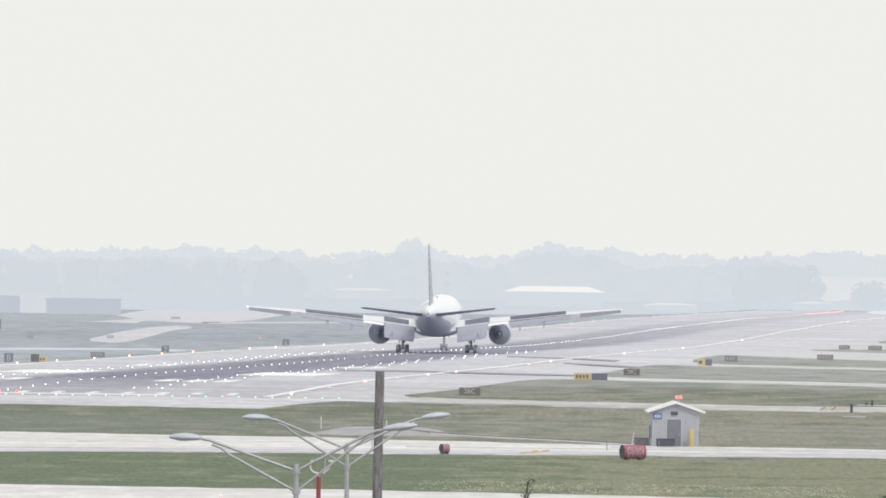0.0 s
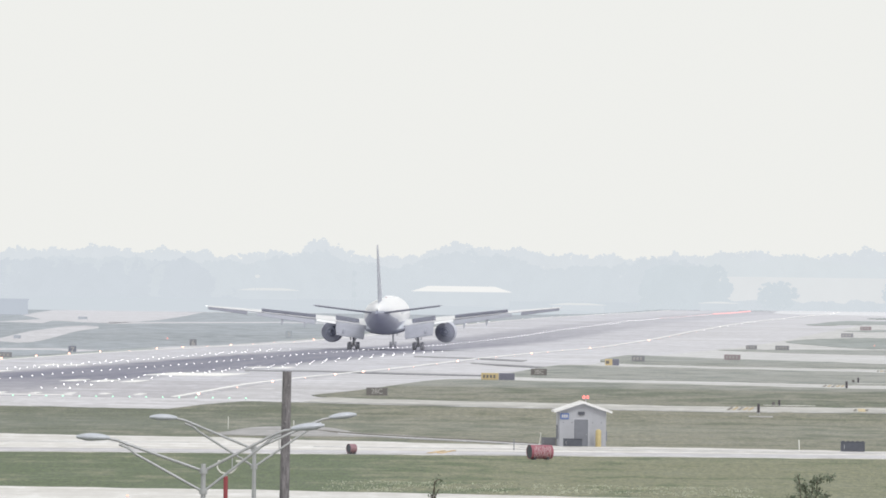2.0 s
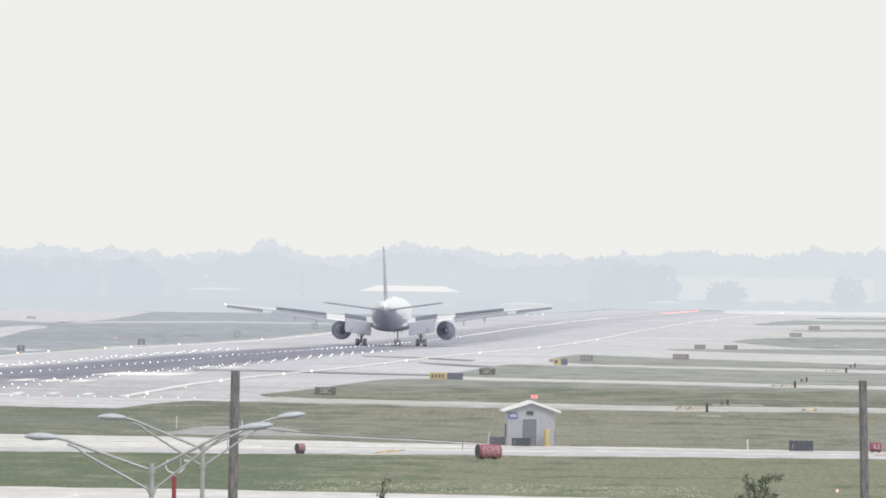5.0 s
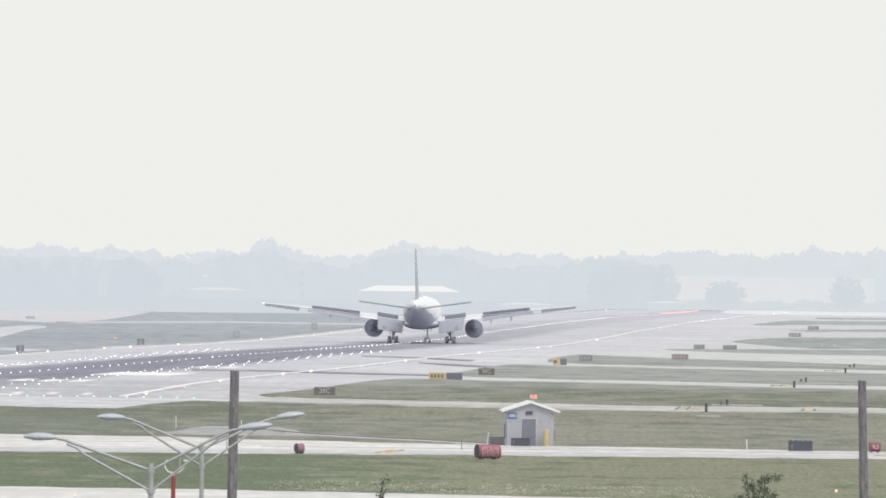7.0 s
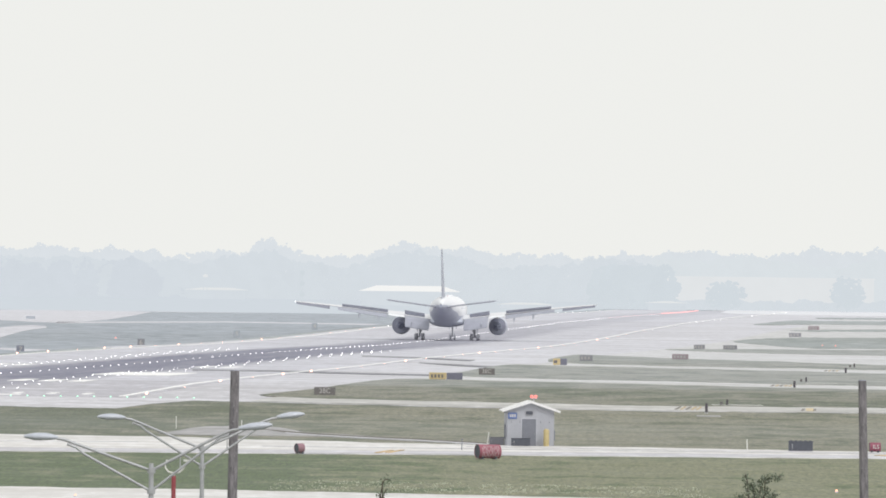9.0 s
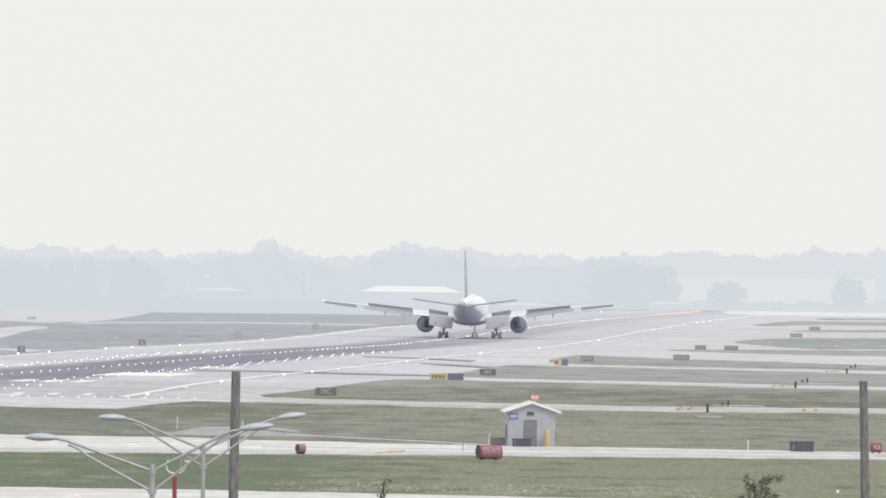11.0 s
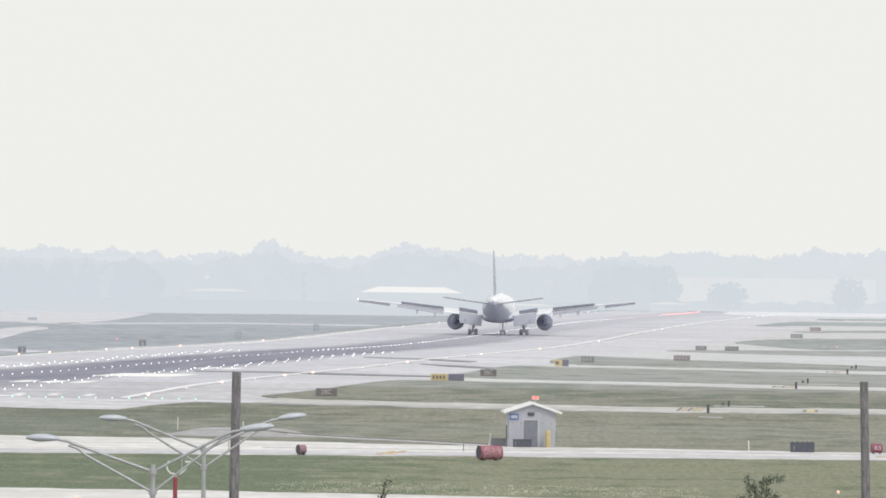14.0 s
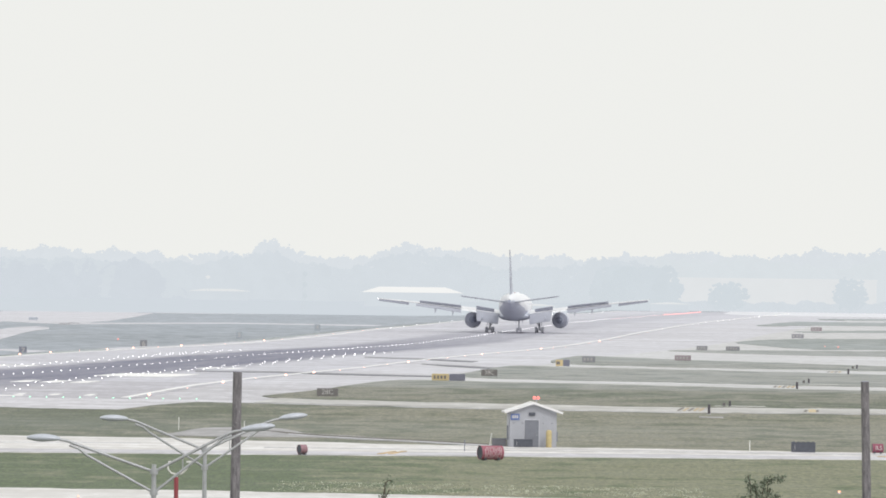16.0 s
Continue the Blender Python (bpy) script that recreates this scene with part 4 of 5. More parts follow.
def wood_pole(x, y, h, r, lean):
    ob = thing("utility_pole", "weathered brown wooden utility pole with cut top", "pole", "utility poles", pose(x, y, 0, 0, lean, 0))
    bm = bmesh.new()
    rings = []
    for k in range(25):
        z = h * k / 24
        rr = r * (1.25 - 0.27 * k / 24)
        rings.append([(rr * math.cos(a) * (1 + 0.03 * noise.noise((x + 3 * math.cos(a), math.sin(a) * 3, z * 0.5))), rr * math.sin(a), z - 0.3 * (k == 0))
                      for a in (i * math.tau / 20 for i in range(20))])
    part("shaft", loft(bm, rings), M_POLE, ob, "", True)
    part("cap", rod(bmesh.new(), (0, 0, h), (0, 0, h + 0.025), r * 0.97, r * 0.9, 20), M_DARK, ob)


wood_pole(-6.92, 450, 10.73, 0.15, 0.5)
wood_pole(14.6, 463, 10.57, 0.14, -1.6)


# ---- young trees whose tops reach into view ----
def young_tree(x, y, shoots, thick, seed, label):
    rnd = random.Random(seed)
    ob = thing("young_tree", label, "tree", "", pose(x, y, 0))
    top = max(s[3] for s in shoots)
    part("trunk", rod(bmesh.new(), (0, 0, -0.2), (0, 0, top - 2.2), 0.09, 0.035, 10), M_BARK, ob, "", True)
    limbs, leaves = bmesh.new(), []
    for x0, z0, x1, z1 in shoots:
        a, b = Vector((x0, 0, z0)), Vector((x1, 0.05, z1))
        mid = a.lerp(b, 0.5) + Vector(((x1 - x0) * -0.12, 0, 0.04))
        tube(limbs, [(0, 0, top - 2.25), a.lerp(Vector((0, 0, top - 2.25)), 0.4), a, mid, mid.lerp(b, 0.5) + Vector((0.01, 0, 0.01)), b], 0.009, 6)
        for k in range(thick):
            f = rnd.random()
            p = a.lerp(mid, f * 2) if f < 0.5 else mid.lerp(b, f * 2 - 1)
            spread = 0.085 * (1.1 - 0.75 * f) * (0.6 + 0.8 * abs(math.sin(9 * f + x0)))
            leaves.append(p + Vector((rnd.gauss(0, spread), rnd.gauss(0, spread), rnd.gauss(0, 0.035))))
    for k in range(700):
        t = rnd.random()
        leaves.append(Vector((rnd.gauss(0, 0.3 + 0.5 * t), rnd.gauss(0, 0.3 + 0.5 * t), top - 0.62 - 3.6 * t)))
    part("limbs", limbs, M_BARK, ob)
    bm = bmesh.new()
    for p in leaves:
        m = Matrix.Translation(p) @ Euler((rnd.uniform(0, 6), rnd.uniform(0, 6), rnd.uniform(0, 6))).to_matrix().to_4x4()
        l, w = rnd.uniform(0.03, 0.06), rnd.uniform(0.012, 0.024)
        bm.faces.new([bm.verts.new(m @ Vector(q)) for q in ((0, 0, 0), (l * 0.5, w, 0.006), (l, 0, 0), (l * 0.5, -w, 0.006))])
    part("crown", bm, M_LEAF, ob)


young_tree(-1.07, 248, [(-0.02, 9.85, 0.02, 10.34), (0.02, 10.3, 0.14, 10.36), (0.0, 9.85, 0.09, 10.2), (-0.05, 9.75, -0.03, 10.1)], 30, 4, "slender young tree, sparse leafy top shoot")
young_tree(5.85, 248, [(-0.22, 9.95, -0.29, 10.55), (-0.05, 10.1, 0.06, 10.47), (0.06, 10.42, 0.35, 10.51), (-0.1, 9.95, -0.2, 10.4), (-0.3, 9.9, -0.42, 10.15),
                       (0.0, 9.95, 0.12, 10.3), (0.1, 9.9, 0.25, 10.2)], 150, 9, "young tree with forked leafy top shoots")


# ---- the airliner ----
def section(x, le, chord, z, thick, twist=0.0, n=10):
    """A wing section at span x: leading edge le, trailing edge le - chord, along y."""
    up = [(math.cos(math.pi * k / n) * 0.5 + 0.5) for k in range(n + 1)]
    t = lambda c: 5 * thick * (0.2969 * math.sqrt(c) - 0.126 * c - 0.3516 * c * c + 0.2843 * c ** 3 - 0.1015 * c ** 4)
    pts = [(c, 0.55 * t(c) + 0.012) for c in up] + [(c, -0.45 * t(c) - 0.002) for c in up[::-1][1:-1]]
    return [(x, le - chord * c, z + chord * h + math.sin(radians(twist)) * chord * c) for c, h in pts]


def wing_z(x):
    return 3.45 + 0.155 * x - 0.0009 * x * x


def wing_te(x):
    return -2.9 - 0.03 * x if x < 10.5 else -3.2 - (x - 10.5) * 0.272


def wing_le(x):
    return 12.6 - (x - 3.0) * 0.69


def slat(bm, s, x0, x1, hinge, drop, c0, c1, t=0.12):
    """A control surface between spans x0 and x1: hinge gives (y, z) at a span, drop the angle below level, c0 and c1 its chords."""
    rings = []
    for k in range(7):
        f = k / 6
        x = x0 + (x1 - x0) * f
        c = c0 + (c1 - c0) * f
        y, z = hinge(x)
        d = Vector((0, -math.cos(radians(drop)), -math.sin(radians(drop))))
        n = Vector((0, -d.z, d.y)) * -1
        pts = [(0.0, t * 0.5), (0.3, t * 0.62), (0.75, t * 0.3), (1.0, 0.03), (1.0, -0.03), (0.6, -t * 0.3), (0.0, -t * 0.5)]
        rings.append([Vector((s * x, y, z)) + d * (c * a) + n * b for a, b in pts])
    return loft(bm, rings)


def airliner():
    ob = thing("airliner", "white twin-engine wide-body airliner rolling out after landing", "airplane")
    # fuselage: stations along y with half width, top and bottom
    stations = [(31.8, 0.05, 5.50, 5.30), (31.2, 0.75, 6.15, 4.55), (29.8, 1.5, 7.05, 3.70), (27.5, 2.35, 8.02, 3.05), (24.5, 2.9, 8.58, 2.80), (21, 3.1, 8.72, 2.75),
                (10, 3.1, 8.72, 2.75), (0, 3.1, 8.72, 2.75), (-9, 3.1, 8.72, 2.78), (-13, 3.06, 8.72, 3.05), (-17, 2.85, 8.71, 3.65), (-21, 2.4, 8.66, 4.45),
                (-25, 1.75, 8.55, 5.30), (-28.5, 1.08, 8.25, 5.90), (-30.8, 0.55, 7.75, 6.35), (-31.9, 0.2, 7.35, 6.60)]
    split = 4.85
    up, low, n = [], [], 20
    for y, w, top, bot in stations:
        cz, r = (top + bot) / 2, (top - bot) / 2
        lim = min(max((split - cz) / r, -0.999), 0.999)
        # Grey climbs the tail cone, painting in the shade of its underside.
        if y < -13:
            lim = min(0.42, lim + 0.06 * (-13 - y)) if y > -31 else -0.4
        if y > 30:
            lim = -0.6
        a0 = math.asin(lim)
        up.append([(w * math.cos(a), y, cz + r * math.sin(a)) for a in (a0 + (math.pi - 2 * a0) * k / n for k in range(n + 1))])
        low.append([(w * math.cos(a), y, cz + r * math.sin(a)) for a in (math.pi - a0 + (math.pi + 2 * a0) * k / n for k in range(n + 1))])
    for nm, rows, mat, word in (("fuselage_crown", up, M_WHITE, "white upper fuselage"), ("belly", low, M_BELLY, "blue-grey belly, tail underside shade painted in")):
        bm = bmesh.new()
        vs = [[bm.verts.new(p) for p in r] for r in rows]
        for a, b in zip(vs, vs[1:]):
            for i in range(n):
                bm.faces.new((a[i], a[i + 1], b[i + 1], b[i]))
        part(nm, bm, mat, ob, word, True)
    part("tail_exhaust", rod(bmesh.new(), (0, -31.6, 6.85), (0, -32.05, 6.86), 0.34, 0.26, 14), M_NOZZLE, ob, "dark tail exhaust")
    part("wing_fairing", loft(bmesh.new(), [[(w * math.cos(a), y, 3.65 + h * math.sin(a)) for a in (i * math.tau / 22 for i in range(22))]
                                            for y, w, h in ((13.5, 0.6, 0.3), (11, 2.9, 0.9), (6, 3.5, 1.1), (-2, 3.5, 1.1), (-7, 2.7, 0.8), (-10.5, 0.7, 0.3))]),
         M_BELLY, ob, "blue-grey wing root fairing", True)
    part("beacon", rod(bmesh.new(), (0, 0, 8.7), (0, 0, 8.9), 0.14, 0.06, 8), M_SIGNRED, ob)
    part("antenna", box(bmesh.new(), -0.6, 0.6, 8, 11, 8.6, 8.93, 0.15), M_WHITE, ob)
    for k in range(32):
        for s in (-1, 1):
            if k == 0 and s == -1:
                bm = bmesh.new()
                # Panes coloured wing grey, as if veiled by haze.
                pane = part("cabin_window", box(bm, -0.03, 0.03, -0.14, 0.14, -0.2, 0.2, 0.02), M_WING, ob)
                pane.matrix_basis = pose(-3.07, 22.5, 6.4)
            else:
                like(pane, pose(s * 3.07, 22.5 - 1.05 * k, 6.4), ob)
    # fin and rudder
    fin = [section(0, le, ch, 0, th) for le, ch, th in ((-18.6, 9.6, 0.085), (-22.5, 7.7, 0.085), (-29.9, 3.75, 0.08), (-30.6, 3.0, 0.06))]
    zs = (8.2, 11.6, 17.75, 18.05)
    part("vertical_fin", loft(bmesh.new(), [[(p[2] * 1.0, p[1], z) for p in r] for r, z in zip(fin, zs)]), M_FIN, ob, "slate grey tail fin", True)
    part("fin_tip_light", box(bmesh.new(), -0.08, 0.08, -33.7, -33.4, 17.8, 17.95, 0.02), M_SIGNWHITE, ob)
    for s, word in ((-1, "left"), (1, "right")):
        # tailplane
        tp = [section(s * x, -22.4 - 0.74 * (x - 0.9), ch, 6.62 + 0.135 * (x - 0.9), 0.1) for x, ch in ((0.9, 5.0), (4, 3.9), (8, 2.6), (10.75, 1.8))]
        part("tailplane", loft(bmesh.new(), tp), M_TAIL, ob, "grey tailplane", True)
        # elevator, hinged at the tailplane's rear edge
        el = bmesh.new()
        slat(el, s, 0.0, 9.3, lambda x: (-0.74 * x + (5.0 - 0.35 * x) * -0.0 + 0.365 * x, 0.135 * x), 0, 1.75, 0.75, 0.26)
        e = part("elevator", el, M_TAIL, ob, "grey elevator, turning on its hinge")
        e.matrix_basis = pose(s * 1.1, -27.35, 6.66)
        ELEVATORS.append((e, s))
        # wing
        ws = [section(s * x, wing_le(x), wing_le(x) - wing_te(x), wing_z(x) + lead, th, math.degrees(math.asin(-lead / (wing_le(x) - wing_te(x))))) for x, th, lead in ((2.6, 0.115, 0.5), (6, 0.11, 0.42), (10.5, 0.1, 0.3), (16, 0.09, 0.22), (23, 0.09, 0.16), (28.8, 0.085, 0.11), (29.8, 0.06, 0.08))]
        part("wing", loft(bmesh.new(), ws), M_WING, ob, "pale grey wing", True)
        part("wing_tip_light", box(bmesh.new(), s * 29.8 - 0.09, s * 29.8 + 0.09, wing_te(30) - 0.1, wing_te(30) + 0.3, wing_z(30) + 0.06, wing_z(30) + 0.13, 0.03), G_WHITE if s < 0 else M_SIGNWHITE, ob, "small white wing tip light")
        # raised spoilers
        for k in range(5):
            x0 = 11.7 + 1.8 * k
            sp = bmesh.new()
            slat(sp, s, x0, x0 + 1.79, lambda x: (wing_te(x) + 1.75 - 0.02 * (x - 12), wing_z(x) + 0.1), -44, 1.02 - 0.04 * k, 0.99 - 0.04 * k, 0.07)
            part("spoiler", sp, M_DARK, ob, "raised dark spoiler panel")
        for k in range(2):
            x0 = 4.45 + 1.98 * k
            sp = bmesh.new()
            slat(sp, s, x0, x0 + 1.97, lambda x: (wing_te(x) + 2.3, 4.32 + 0.16 * (x - 4.6)), -50, 1.2, 1.2, 0.08)
            part("spoiler", sp, M_DARK, ob, "raised dark inboard spoiler panel")
        # flaps and ailerons
        fl = bmesh.new()
        slat(fl, s, 3.4, 8.2, lambda x: (wing_te(x) - 0.2, 3.98 + 0.13 * (x - 3.4)), 36, 3.0, 2.8, 0.40)
        flap = part("inboard_flap", fl, M_FLAP, ob, "extended pale grey inboard flap")
        for z in (0.30, 0.52, 0.78):
            part("flap_joint", slat(bmesh.new(), s, 3.5, 8.1, lambda x: (wing_te(x) - 0.18 - 2.8 * z * math.cos(radians(36)), 4.10 + 0.13 * (x - 3.4) - 2.8 * z * math.sin(radians(36)) - 0.02 * z), 36, 0.09, 0.09, 0.1), M_DARK, flap)
        fl = bmesh.new()
        slat(fl, s, 3.5, 8.1, lambda x: (wing_te(x) - 2.6, 2.26 + 0.13 * (x - 3.4)), 42, 0.6, 0.45, 0.18)
        part("aft_flap", fl, M_FLAP, ob, "drooped aft flap segment")
        fl = bmesh.new()
        slat(fl, s, 8.3, 11.5, lambda x: (wing_te(x) - 0.05, wing_z(x) - 0.02), 12, 1.2, 1.1, 0.25)
        part("flaperon", fl, M_WHITE, ob, "pale flaperon behind the engine")
        fl = bmesh.new()
        slat(fl, s, 11.7, 21.4, lambda x: (wing_te(x) - 0.1, wing_z(x) - 0.16), 32, 1.2, 0.75, 0.2)
        part("outboard_flap", fl, M_FLAP, ob, "extended pale grey outboard flap")
        fl = bmesh.new()
        slat(fl, s, 23.0, 29.5, lambda x: (wing_te(x) + 0.05, wing_z(x) - 0.07), 28, 1.05, 0.65, 0.13)
        part("aileron", fl, M_AILERON, ob, "drooped dark aileron")
        for x, l in ((6.9, 3.6), (13.4, 3.3), (17.2, 2.8)):
            bm = bmesh.new()
            rings = []
            for k in range(9):
                f = k / 8
                r = 0.3 * math.sin(math.pi * (0.08 + 0.86 * f)) ** 0.7
                rings.append([(s * x + r * 0.7 * math.cos(a), wing_te(x) + 2.2 - (l + 1.6) * f, wing_z(x) - 0.55 - 1.0 * f * f + r * math.sin(a)) for a in (i * math.tau / 12 for i in range(12))])
            part("flap_fairing", loft(bm, rings), M_FLAP, ob, "", True)
        # engine
        ex, ez = s * 9.62, 2.85
        eng = part("engine", loft(bmesh.new(), [[(ex + r * math.cos(a), y, ez + r * math.sin(a)) for a in (i * math.tau / 32 for i in range(32))]
                                                for y, r in ((14.6, 1.52), (14.9, 1.65), (14.4, 1.78), (12.5, 1.86), (10.5, 1.84), (8.6, 1.72), (8.3, 1.64))], False),
                   M_COWL, ob, "blue engine cowl, paled with painted haze", True)
        ring = lambda rows, nm, mat: part(nm, loft(bmesh.new(), [[(ex + r * math.cos(a), y, ez + r * math.sin(a)) for a in (i * math.tau / 28 for i in range(28))] for y, r in rows]), mat, eng, "", True)
        ring(((8.45, 1.62), (8.4, 0.8)), "fan_duct", M_COWL)
        ring(((9.2, 0.85), (7.5, 0.78), (6.4, 0.6)), "exhaust_nozzle", M_NOZZLE)
        ring(((6.6, 0.42), (5.9, 0.25), (5.4, 0.06)), "exhaust_cone", M_NOZZLE)
        ring(((14.2, 1.5), (14.1, 0.4)), "fan", M_TYRE)
        pyl = bmesh.new()
        loft(pyl, [[(ex + w * d, y, z) for d, y in ((-1, 11.5), (1, 11.5), (1, 4.2), (-1, 4.2))] for w, z in ((0.22, 4.3), (0.28, 5.35))])
        part("pylon", pyl, M_WING, ob)
        # main gear
        gear = thing("main_gear", "", "")
        gear.parent, gear.matrix_basis = ob, pose(s * 5.485, 0, 0)
        part("strut", rod(bmesh.new(), (0, 0, 0.8), (s * -0.25, 0.2, 3.9), 0.2, 0.26, 14), M_STRUT, gear, "", True)
        part("truck_beam", box(bmesh.new(), -0.14, 0.14, -1.75, 1.75, 0.5, 0.82, 0.05), M_STRUT, gear)
        part("drag_brace", rod(bmesh.new(), (0, -0.2, 1.2), (s * -1.5, -0.4, 3.4), 0.09, None, 8), M_STRUT, gear)
        part("gear_door", box(bmesh.new(), s * 0.45 - 0.04, s * 0.45 + 0.04, -1.0, 1.0, 1.6, 3.5, 0.02), M_FLAP, gear)
        wheel = None
        for y in (-1.47, 0, 1.47):
            part("axle", rod(bmesh.new(), (-0.75, y, 0.64), (0.75, y, 0.64), 0.09, None, 8), M_STRUT, gear)
            for wx in (-0.66, 0.66):
                if wheel is None:
                    wheel = tyre("wheel", 0.64, 0.58, gear)
                    wheel.matrix_basis = pose(wx, y, 0.64)
                else:
                    like(wheel, pose(wx, y, 0.64), gear)
    nose = thing("nose_gear", "", "")
    nose.parent, nose.matrix_basis = ob, pose(0, 25.9, 0)
    NOSE_GEAR.append(nose)
    part("strut", rod(bmesh.new(), (0, 0, 0.5), (0, 0.3, 3.0), 0.14, 0.18, 12), M_STRUT, nose, "", True)
    part("axle", rod(bmesh.new(), (-0.5, 0, 0.54), (0.5, 0, 0.54), 0.07, None, 8), M_STRUT, nose)
    part("gear_door", box(bmesh.new(), -0.72, -0.66, 0.4, 2.6, 2.1, 2.8, 0.02), M_FLAP, nose)
    part("gear_door", box(bmesh.new(), 0.66, 0.72, 0.4, 2.6, 2.1, 2.8, 0.02), M_FLAP, nose)
    w = tyre("wheel", 0.54, 0.42, nose)
    w.matrix_basis = pose(-0.42, 0, 0.54)
    like(w, pose(0.42, 0, 0.54), nose)
    return ob


def tyre(name, r, w, parent):
    prof = [(-0.5, 0.45), (-0.5, 0.86), (-0.42, 0.96), (-0.2, 1.0), (0.2, 1.0), (0.42, 0.96), (0.5, 0.86), (0.5, 0.45)]
    bm = bmesh.new()
    loft(bm, [[(a * w, r * b * math.cos(t), r * b * math.sin(t)) for t in (i * math.tau / 24 for i in range(24))] for a, b in prof])
    return part(name, bm, M_TYRE, parent, "", True)


ELEVATORS, NOSE_GEAR = [], []
PLANE = airliner()


# ---- far woods and buildings in the haze ----
def clump_mesh(name, centres, radii, material, label, seed):
    """Many small uneven leaf clumps joined into one mesh."""
    rng = np.random.default_rng(seed)
    bm = bmesh.new()
    bmesh.ops.create_icosphere(bm, subdivisions=1, radius=1.0)
    base = np.array([v.co[:] for v in bm.verts])
    tris = np.array([[v.index for v in fc.verts] for fc in bm.faces])
    bm.free()
    c, r = np.array(centres), np.array(radii)
    jit = 1 + rng.uniform(-0.3, 0.3, (len(c), len(base), 1))
    verts = (c[:, None, :] + base[None] * jit * r[:, None, None] * np.array([1.15, 1.0, 0.85])).reshape(-1, 3)
    faces = (tris[None] + (np.arange(len(c)) * len(base))[:, None, None]).reshape(-1, 3)
    me = bpy.data.meshes.new(name)
    me.from_pydata(verts.tolist(), [], faces.tolist())
    me.materials.append(material)
    ob = new(name, me)
    return tagged(ob, label, "", "", "stuff")


def woods(name, x0, x1, y, top, step, material, label, seed, low=-2.0):
    """A belt of trees side by side; top(x) is the height of the canopy there."""
    rng = np.random.default_rng(seed)
    cs, rs = [], []
    x = x0
    while x < x1:
        wid = rng.uniform(3.2, 6.5)
        h = top(x) * rng.uniform(0.93, 1.03)
        dy = rng.uniform(-12, 12)
        for _ in range(int(wid * h * 0.85)):
            f = rng.uniform(0, 1) ** 0.8 * 0.95
            half = wid * 0.66 * (1.0 if f < 0.55 else math.sqrt(max(0.02, 1 - ((f - 0.55) / 0.46) ** 2)))
            cs.append((x + rng.uniform(-half, half), y + dy + rng.uniform(-2, 2), low + (h - low) * f))
            rs.append(rng.uniform(0.8, 1.4) * (1.9 if f < 0.66 else 0.95))
        for _ in range(int(wid * 16)):
            a = rng.uniform(0, math.pi)
            q = rng.normal(0.985, 0.045)
            cs.append((x + wid * 0.7 * q * math.cos(a), y + dy + rng.uniform(-2, 2), h * (0.55 + 0.44 * q * math.sin(a))))
            rs.append(rng.uniform(0.22, 0.6))
        x += wid * step
    return clump_mesh(name, cs, rs, material, label, seed)


def bump(x, c, w, h):
    return h * math.exp(-((x - c) / w) ** 2)


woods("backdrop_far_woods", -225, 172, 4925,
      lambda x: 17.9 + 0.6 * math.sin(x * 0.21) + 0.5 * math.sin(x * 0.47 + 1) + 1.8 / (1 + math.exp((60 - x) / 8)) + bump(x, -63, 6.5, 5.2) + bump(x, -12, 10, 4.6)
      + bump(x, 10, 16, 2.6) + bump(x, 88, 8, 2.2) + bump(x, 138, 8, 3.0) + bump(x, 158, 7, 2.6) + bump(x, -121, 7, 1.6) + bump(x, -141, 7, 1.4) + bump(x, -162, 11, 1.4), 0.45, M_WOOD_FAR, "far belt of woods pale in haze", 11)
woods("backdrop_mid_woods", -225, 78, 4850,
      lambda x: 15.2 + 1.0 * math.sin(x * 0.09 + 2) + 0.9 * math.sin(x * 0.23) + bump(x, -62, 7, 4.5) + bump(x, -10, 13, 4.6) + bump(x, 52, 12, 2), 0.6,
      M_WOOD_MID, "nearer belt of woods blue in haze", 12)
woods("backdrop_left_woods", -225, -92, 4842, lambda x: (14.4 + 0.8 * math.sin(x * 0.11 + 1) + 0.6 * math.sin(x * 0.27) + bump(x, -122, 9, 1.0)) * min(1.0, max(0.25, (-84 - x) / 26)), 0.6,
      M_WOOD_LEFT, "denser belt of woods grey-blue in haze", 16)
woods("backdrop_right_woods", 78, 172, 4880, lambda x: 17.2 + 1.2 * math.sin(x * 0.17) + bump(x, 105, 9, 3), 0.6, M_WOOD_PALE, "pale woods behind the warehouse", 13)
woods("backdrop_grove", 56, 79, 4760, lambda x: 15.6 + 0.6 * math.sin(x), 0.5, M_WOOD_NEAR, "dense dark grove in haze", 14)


def far_rise():
    """Pale meadow between the airfield and the woods, its rise added and haze put in as glow; beside the runway it
    begins farther out.
    """
    bm = bmesh.new()
    rows = []
    for k in range(9):
        f = k / 8
        row = []
        for i in range(29):
            x = -240 + 15.5 * i
            y0 = 4420 + 400 * min(1.0, max(0.0, (x + 10) / 60))
            row.append(bm.verts.new((x, y0 + (4835 - y0) * f, height(x, y0) + 0.06 + (2.0 - height(x, y0)) * f ** 1.4 + 0.2 * f * math.sin(i * 0.7 + k))))
        rows.append(row)
    for a, b in zip(rows, rows[1:]):
        for i in range(28):
            bm.faces.new((a[i], a[i + 1], b[i + 1], b[i]))
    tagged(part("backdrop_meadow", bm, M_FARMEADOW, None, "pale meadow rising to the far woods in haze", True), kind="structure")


far_rise()


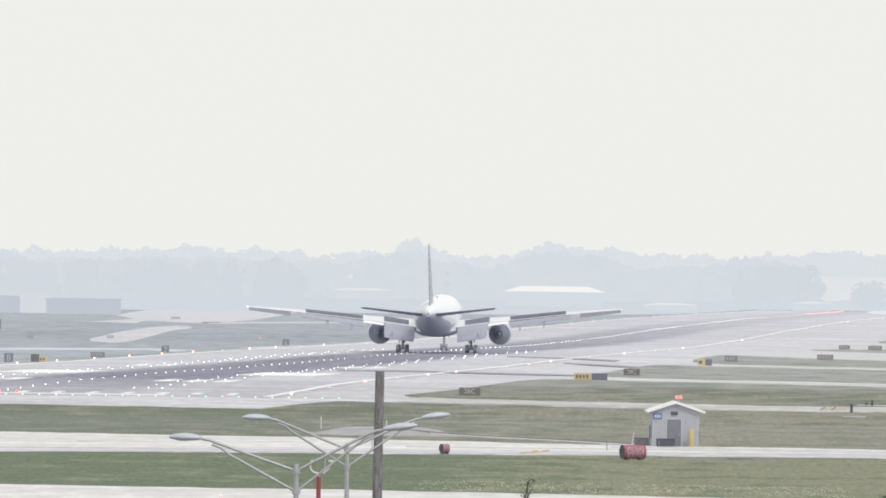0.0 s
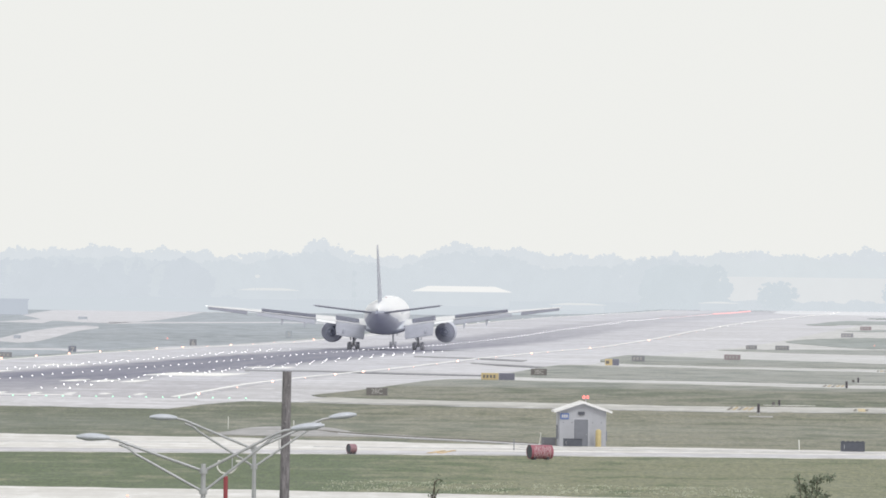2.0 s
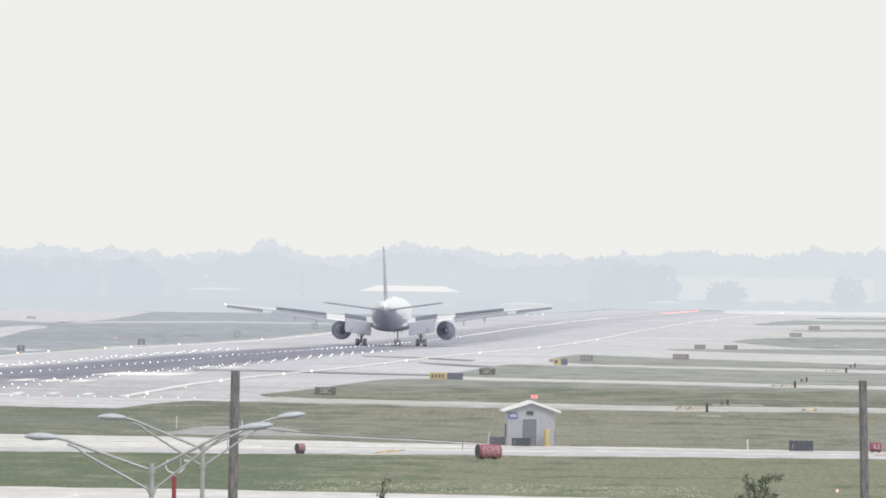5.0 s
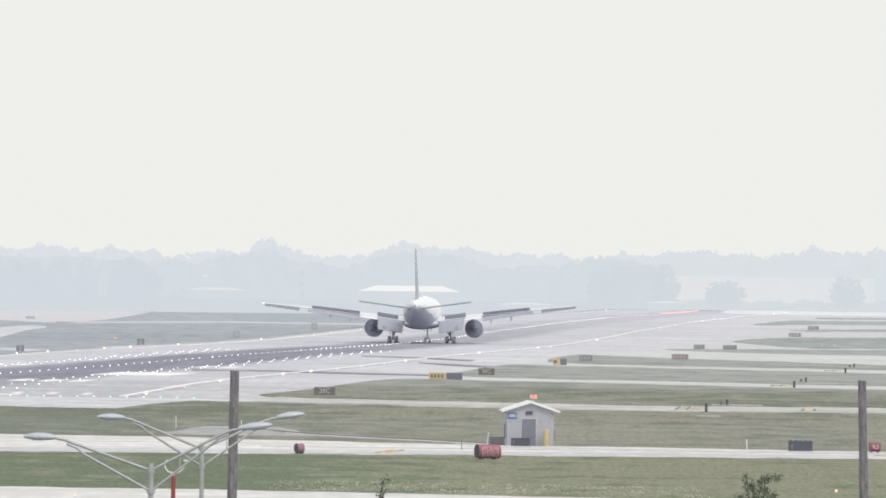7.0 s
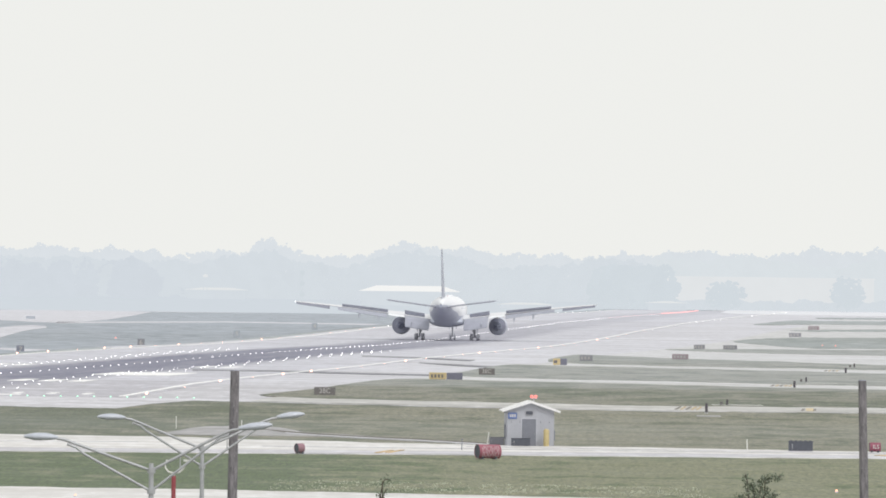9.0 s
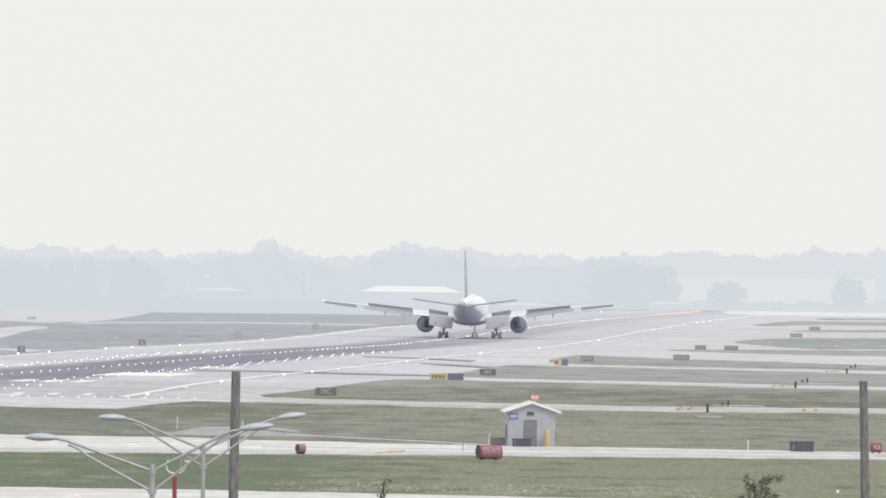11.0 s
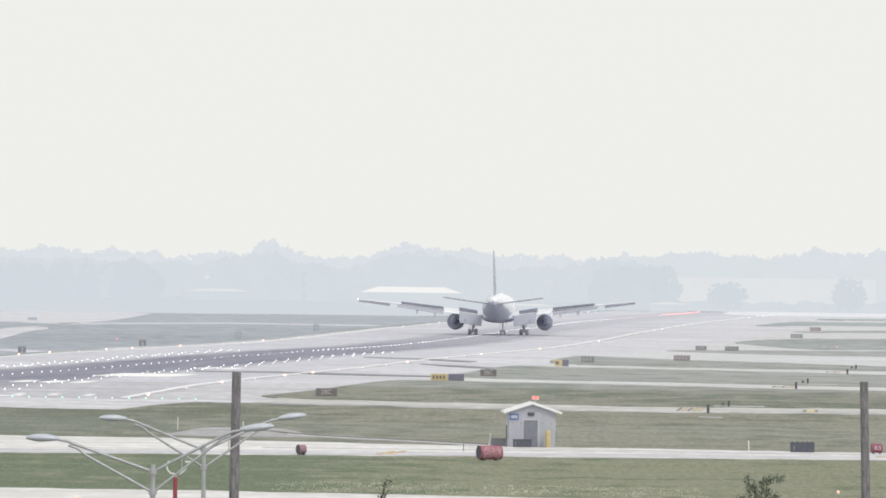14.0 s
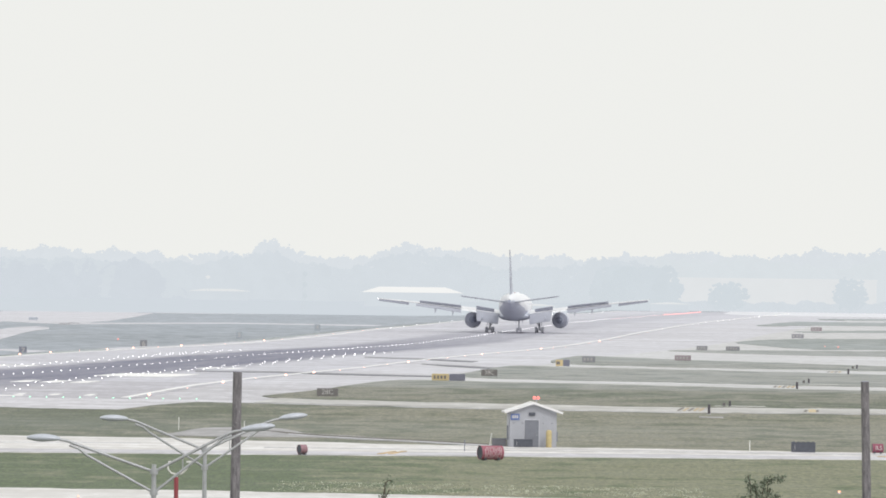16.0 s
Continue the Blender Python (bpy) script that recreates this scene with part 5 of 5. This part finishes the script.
def far_tree(x, y, h, w, seed):
    rnd = random.Random(seed)
    ob = thing("far_tree", "single round-crowned tree, blue-grey in haze", "tree", "trees by the warehouse", pose(x, y, height(x, y)))
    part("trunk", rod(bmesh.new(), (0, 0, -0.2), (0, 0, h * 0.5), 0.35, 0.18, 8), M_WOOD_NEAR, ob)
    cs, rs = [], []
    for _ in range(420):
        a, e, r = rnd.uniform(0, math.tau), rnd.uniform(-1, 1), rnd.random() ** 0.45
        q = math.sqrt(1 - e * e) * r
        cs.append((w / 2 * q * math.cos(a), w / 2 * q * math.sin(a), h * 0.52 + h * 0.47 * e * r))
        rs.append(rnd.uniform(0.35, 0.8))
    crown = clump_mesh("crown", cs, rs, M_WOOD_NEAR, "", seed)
    crown.parent = ob
    del crown["kind"]


far_tree(98.5, 4745, 10.6, 15.5, 3)
far_tree(141, 4745, 13.0, 12.5, 5)
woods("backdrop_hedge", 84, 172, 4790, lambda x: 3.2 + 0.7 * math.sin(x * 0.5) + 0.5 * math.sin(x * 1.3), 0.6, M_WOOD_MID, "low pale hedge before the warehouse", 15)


def far_building(name, x0, x1, y, depth, h, wall, roof, label, pitch=0.0, bays=0):
    ob = thing(name, label, "building", "", pose((x0 + x1) / 2, y, height((x0 + x1) / 2, min(y, 4990))))
    w = (x1 - x0) / 2
    part("wall", box(bmesh.new(), -w, w, 0, depth, -0.5, h), wall, ob)
    bm = bmesh.new()
    if pitch:
        loft(bm, [[(-w - 1, -1, h), (w + 1, -1, h), (w + 1, depth + 1, h), (-w - 1, depth + 1, h)],
                  [(-w + 5, depth * 0.45, h + pitch), (w - 5, depth * 0.45, h + pitch), (w - 5, depth * 0.55, h + pitch), (-w + 5, depth * 0.55, h + pitch)]])
    else:
        box(bm, -w - 0.3, w + 0.3, -0.3, depth + 0.3, h, h + 0.5, 0.1)
    part("roof", bm, roof, ob)
    for k in range(bays):
        px = -w + 2 * w * (k + 0.5) / bays
        part("bay_door", box(bmesh.new(), px - w / bays * 0.5, px + w / bays * 0.5, -0.12, 0.0, 0, h * 0.55, 0.03), wall, ob)


# Walls and roofs glow in the haze's colour, as the woods do.
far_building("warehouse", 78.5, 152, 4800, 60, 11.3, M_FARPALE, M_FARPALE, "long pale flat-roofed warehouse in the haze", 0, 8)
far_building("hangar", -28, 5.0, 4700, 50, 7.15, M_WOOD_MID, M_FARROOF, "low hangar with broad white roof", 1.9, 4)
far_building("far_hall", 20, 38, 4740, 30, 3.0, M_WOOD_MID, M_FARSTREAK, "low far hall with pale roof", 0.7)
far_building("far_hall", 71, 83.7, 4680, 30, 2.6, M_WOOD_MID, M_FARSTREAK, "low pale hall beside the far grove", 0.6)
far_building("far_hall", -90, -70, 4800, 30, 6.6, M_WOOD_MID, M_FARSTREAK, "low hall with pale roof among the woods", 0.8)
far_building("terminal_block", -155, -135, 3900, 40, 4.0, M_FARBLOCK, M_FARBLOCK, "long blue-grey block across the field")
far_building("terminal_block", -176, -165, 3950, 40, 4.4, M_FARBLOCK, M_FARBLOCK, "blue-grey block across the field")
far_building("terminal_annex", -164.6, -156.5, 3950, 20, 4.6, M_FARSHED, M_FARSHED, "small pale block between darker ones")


def far_mast(x, y, h):
    ob = thing("far_mast", "thin lattice mast with dishes, faint in haze", "mast", "", pose(x, y, height(x, y)))
    for sx, sy in ((-0.5, -0.5), (0.5, -0.5), (0.5, 0.5), (-0.5, 0.5)):
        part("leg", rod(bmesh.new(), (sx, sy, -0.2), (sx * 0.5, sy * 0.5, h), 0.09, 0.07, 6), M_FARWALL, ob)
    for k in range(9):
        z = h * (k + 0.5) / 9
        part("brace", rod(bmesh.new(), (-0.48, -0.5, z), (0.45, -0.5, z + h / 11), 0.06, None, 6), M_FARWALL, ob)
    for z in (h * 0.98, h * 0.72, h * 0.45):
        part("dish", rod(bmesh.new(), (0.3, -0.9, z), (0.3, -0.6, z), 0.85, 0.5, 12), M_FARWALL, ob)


far_mast(-46.5, 4480, 13.5)


def far_tank(x, y):
    ob = thing("water_tank", "small white water tank on legs among far woods", "tank", "", pose(x, y, 0))
    for a in range(4):
        c, d = math.cos(a * math.pi / 2 + 0.78), math.sin(a * math.pi / 2 + 0.78)
        part("leg", rod(bmesh.new(), (1.0 * c, 1.0 * d, -0.2), (0.8 * c, 0.8 * d, 9.4), 0.08, None, 6), M_WOOD_MID, ob)
    bm = bmesh.new()
    loft(bm, [[(q * math.cos(t), q * math.sin(t), z) for t in (i * math.tau / 16 for i in range(16))] for q, z in ((0.3, 9.3), (0.75, 9.5), (0.9, 9.9), (0.75, 10.25), (0.2, 10.45))])
    part("tank", bm, M_FARSTREAK, ob, "", True)


far_tank(-83.5, 4790)


# ---- grass tufts and clover in the near strips ----
def tufts(name, count, area, size, material, label, seed, keep):
    rng = np.random.default_rng(seed)
    verts, faces = [], []
    x0, x1, y0, y1 = area
    while count > 0:
        x, y = rng.uniform(x0, x1), rng.uniform(y0, y1)
        if not keep(x, y):
            continue
        count -= 1
        h = rng.uniform(*size)
        for _ in range(3):
            a, l = rng.uniform(0, math.tau), rng.uniform(0.2, 0.7) * h
            w = rng.uniform(0.25, 0.6) * h
            n = len(verts)
            verts += [(x - w * math.cos(a), y - w * math.sin(a), 0.0), (x + w * math.cos(a), y + w * math.sin(a), 0.0), (x + l * math.sin(a), y - l * math.cos(a), h)]
            faces.append((n, n + 1, n + 2))
    me = bpy.data.meshes.new(name)
    me.from_pydata(verts, [], faces)
    me.materials.append(material)
    return tagged(new(name, me), label, "", "", "stuff")


def near_strip(x, y):
    return 866 < y + 0.3 * x < 1003 + 0.3 * x


tufts("grass_tufts", 16000, (-48, 40, 866, 1006), (0.02, 0.06), M_TUFT, "rough green grass tufts along the near strip", 21, lambda x, y: near_strip(x, y) and noise.noise((x * 0.08, y * 0.02, 0)) > -0.15)
tufts("grass_tufts_behind", 12000, (-56, 50, 1128, 1296), (0.02, 0.07), M_TUFT, "rough dry grass tufts round the shed", 22, lambda x, y: noise.noise((x * 0.06, y * 0.02, 3)) > 0)
tufts("clover_heads", 1700, (-10.8, 38, 850, 900), (0.05, 0.13), M_FLOWER, "scattered white clover heads in the grass", 23, lambda x, y: noise.noise((x * 0.35, y * 0.1, 7)) + 1.2 * noise.noise((x * 1.9, y * 0.4, 2)) > -0.05 and abs(y - 875 + 0.35 * x) < 19 and x < 17)


# ---- what moves ----
def rolled(t):
    """Metres out along the runway at time t, braking."""
    return 2167.3 + 62.28 * t + 0.4963 * t ** 2 + -0.12892 * t ** 3 + 0.003505 * t ** 4


# seconds, metres right of the centre line, yaw off the runway's heading, bank, nose-up pitch
ROLL_OUT = [(0, 1.57, 0.75, -0.33, 1.45), (1, 1.71, 0.69, -0.38, 1.2), (2, 1.47, 0.41, -0.55, 0.82), (3, 1.52, 0.24, -0.58, 0.42), (4, 1.70, 0.16, -0.55, 0.12),
            (6.5, 2.10, 0.27, -0.26, 0.0), (8, 2.12, 0.38, -0.09, 0.04), (9, 2.12, 0.31, -0.09, 0.04), (11.5, 2.24, 0.35, -0.08, -0.06), (13, 2.55, 0.36, -0.1, -0.08),
            (14.5, 2.74, 0.28, -0.28, -0.14), (16, 2.90, 0.22, -0.42, -0.2)]


def motions():
    rows = []
    for k in range(33):
        t = k / 2
        side, yaw, bank, pitch = (float(np.interp(t, [r[0] for r in ROLL_OUT], [r[j] for r in ROLL_OUT])) for j in (1, 2, 3, 4))
        x, y, z = on_runway(rolled(t), side)
        rows.append((t, pose(x, y, z + 0.08, pitch, bank, RUNWAY_YAW + yaw)))
    walk(PLANE, rows)
    walk(NOSE_GEAR[0], [(t, pose(0, 25.9, -drop)) for t, drop in ((0, 0.45), (1, 0.36), (2, 0.18), (3, 0.05), (4, 0), (16, 0))])
    for e, s in ELEVATORS:
        rest = pose(s * 1.1, -27.35, 6.66)
        hinge = Vector((s, -0.375, 0.135)).normalized()
        walk(e, [(t, rest @ Matrix.Rotation(radians(a * s), 4, hinge)) for t, a in ((0, -14), (0.5, -13), (1, -12), (1.5, -9), (2, -6.5), (2.5, -4), (3, -1.5), (4, -0.5), (6, 0), (16, 0))])


motions()
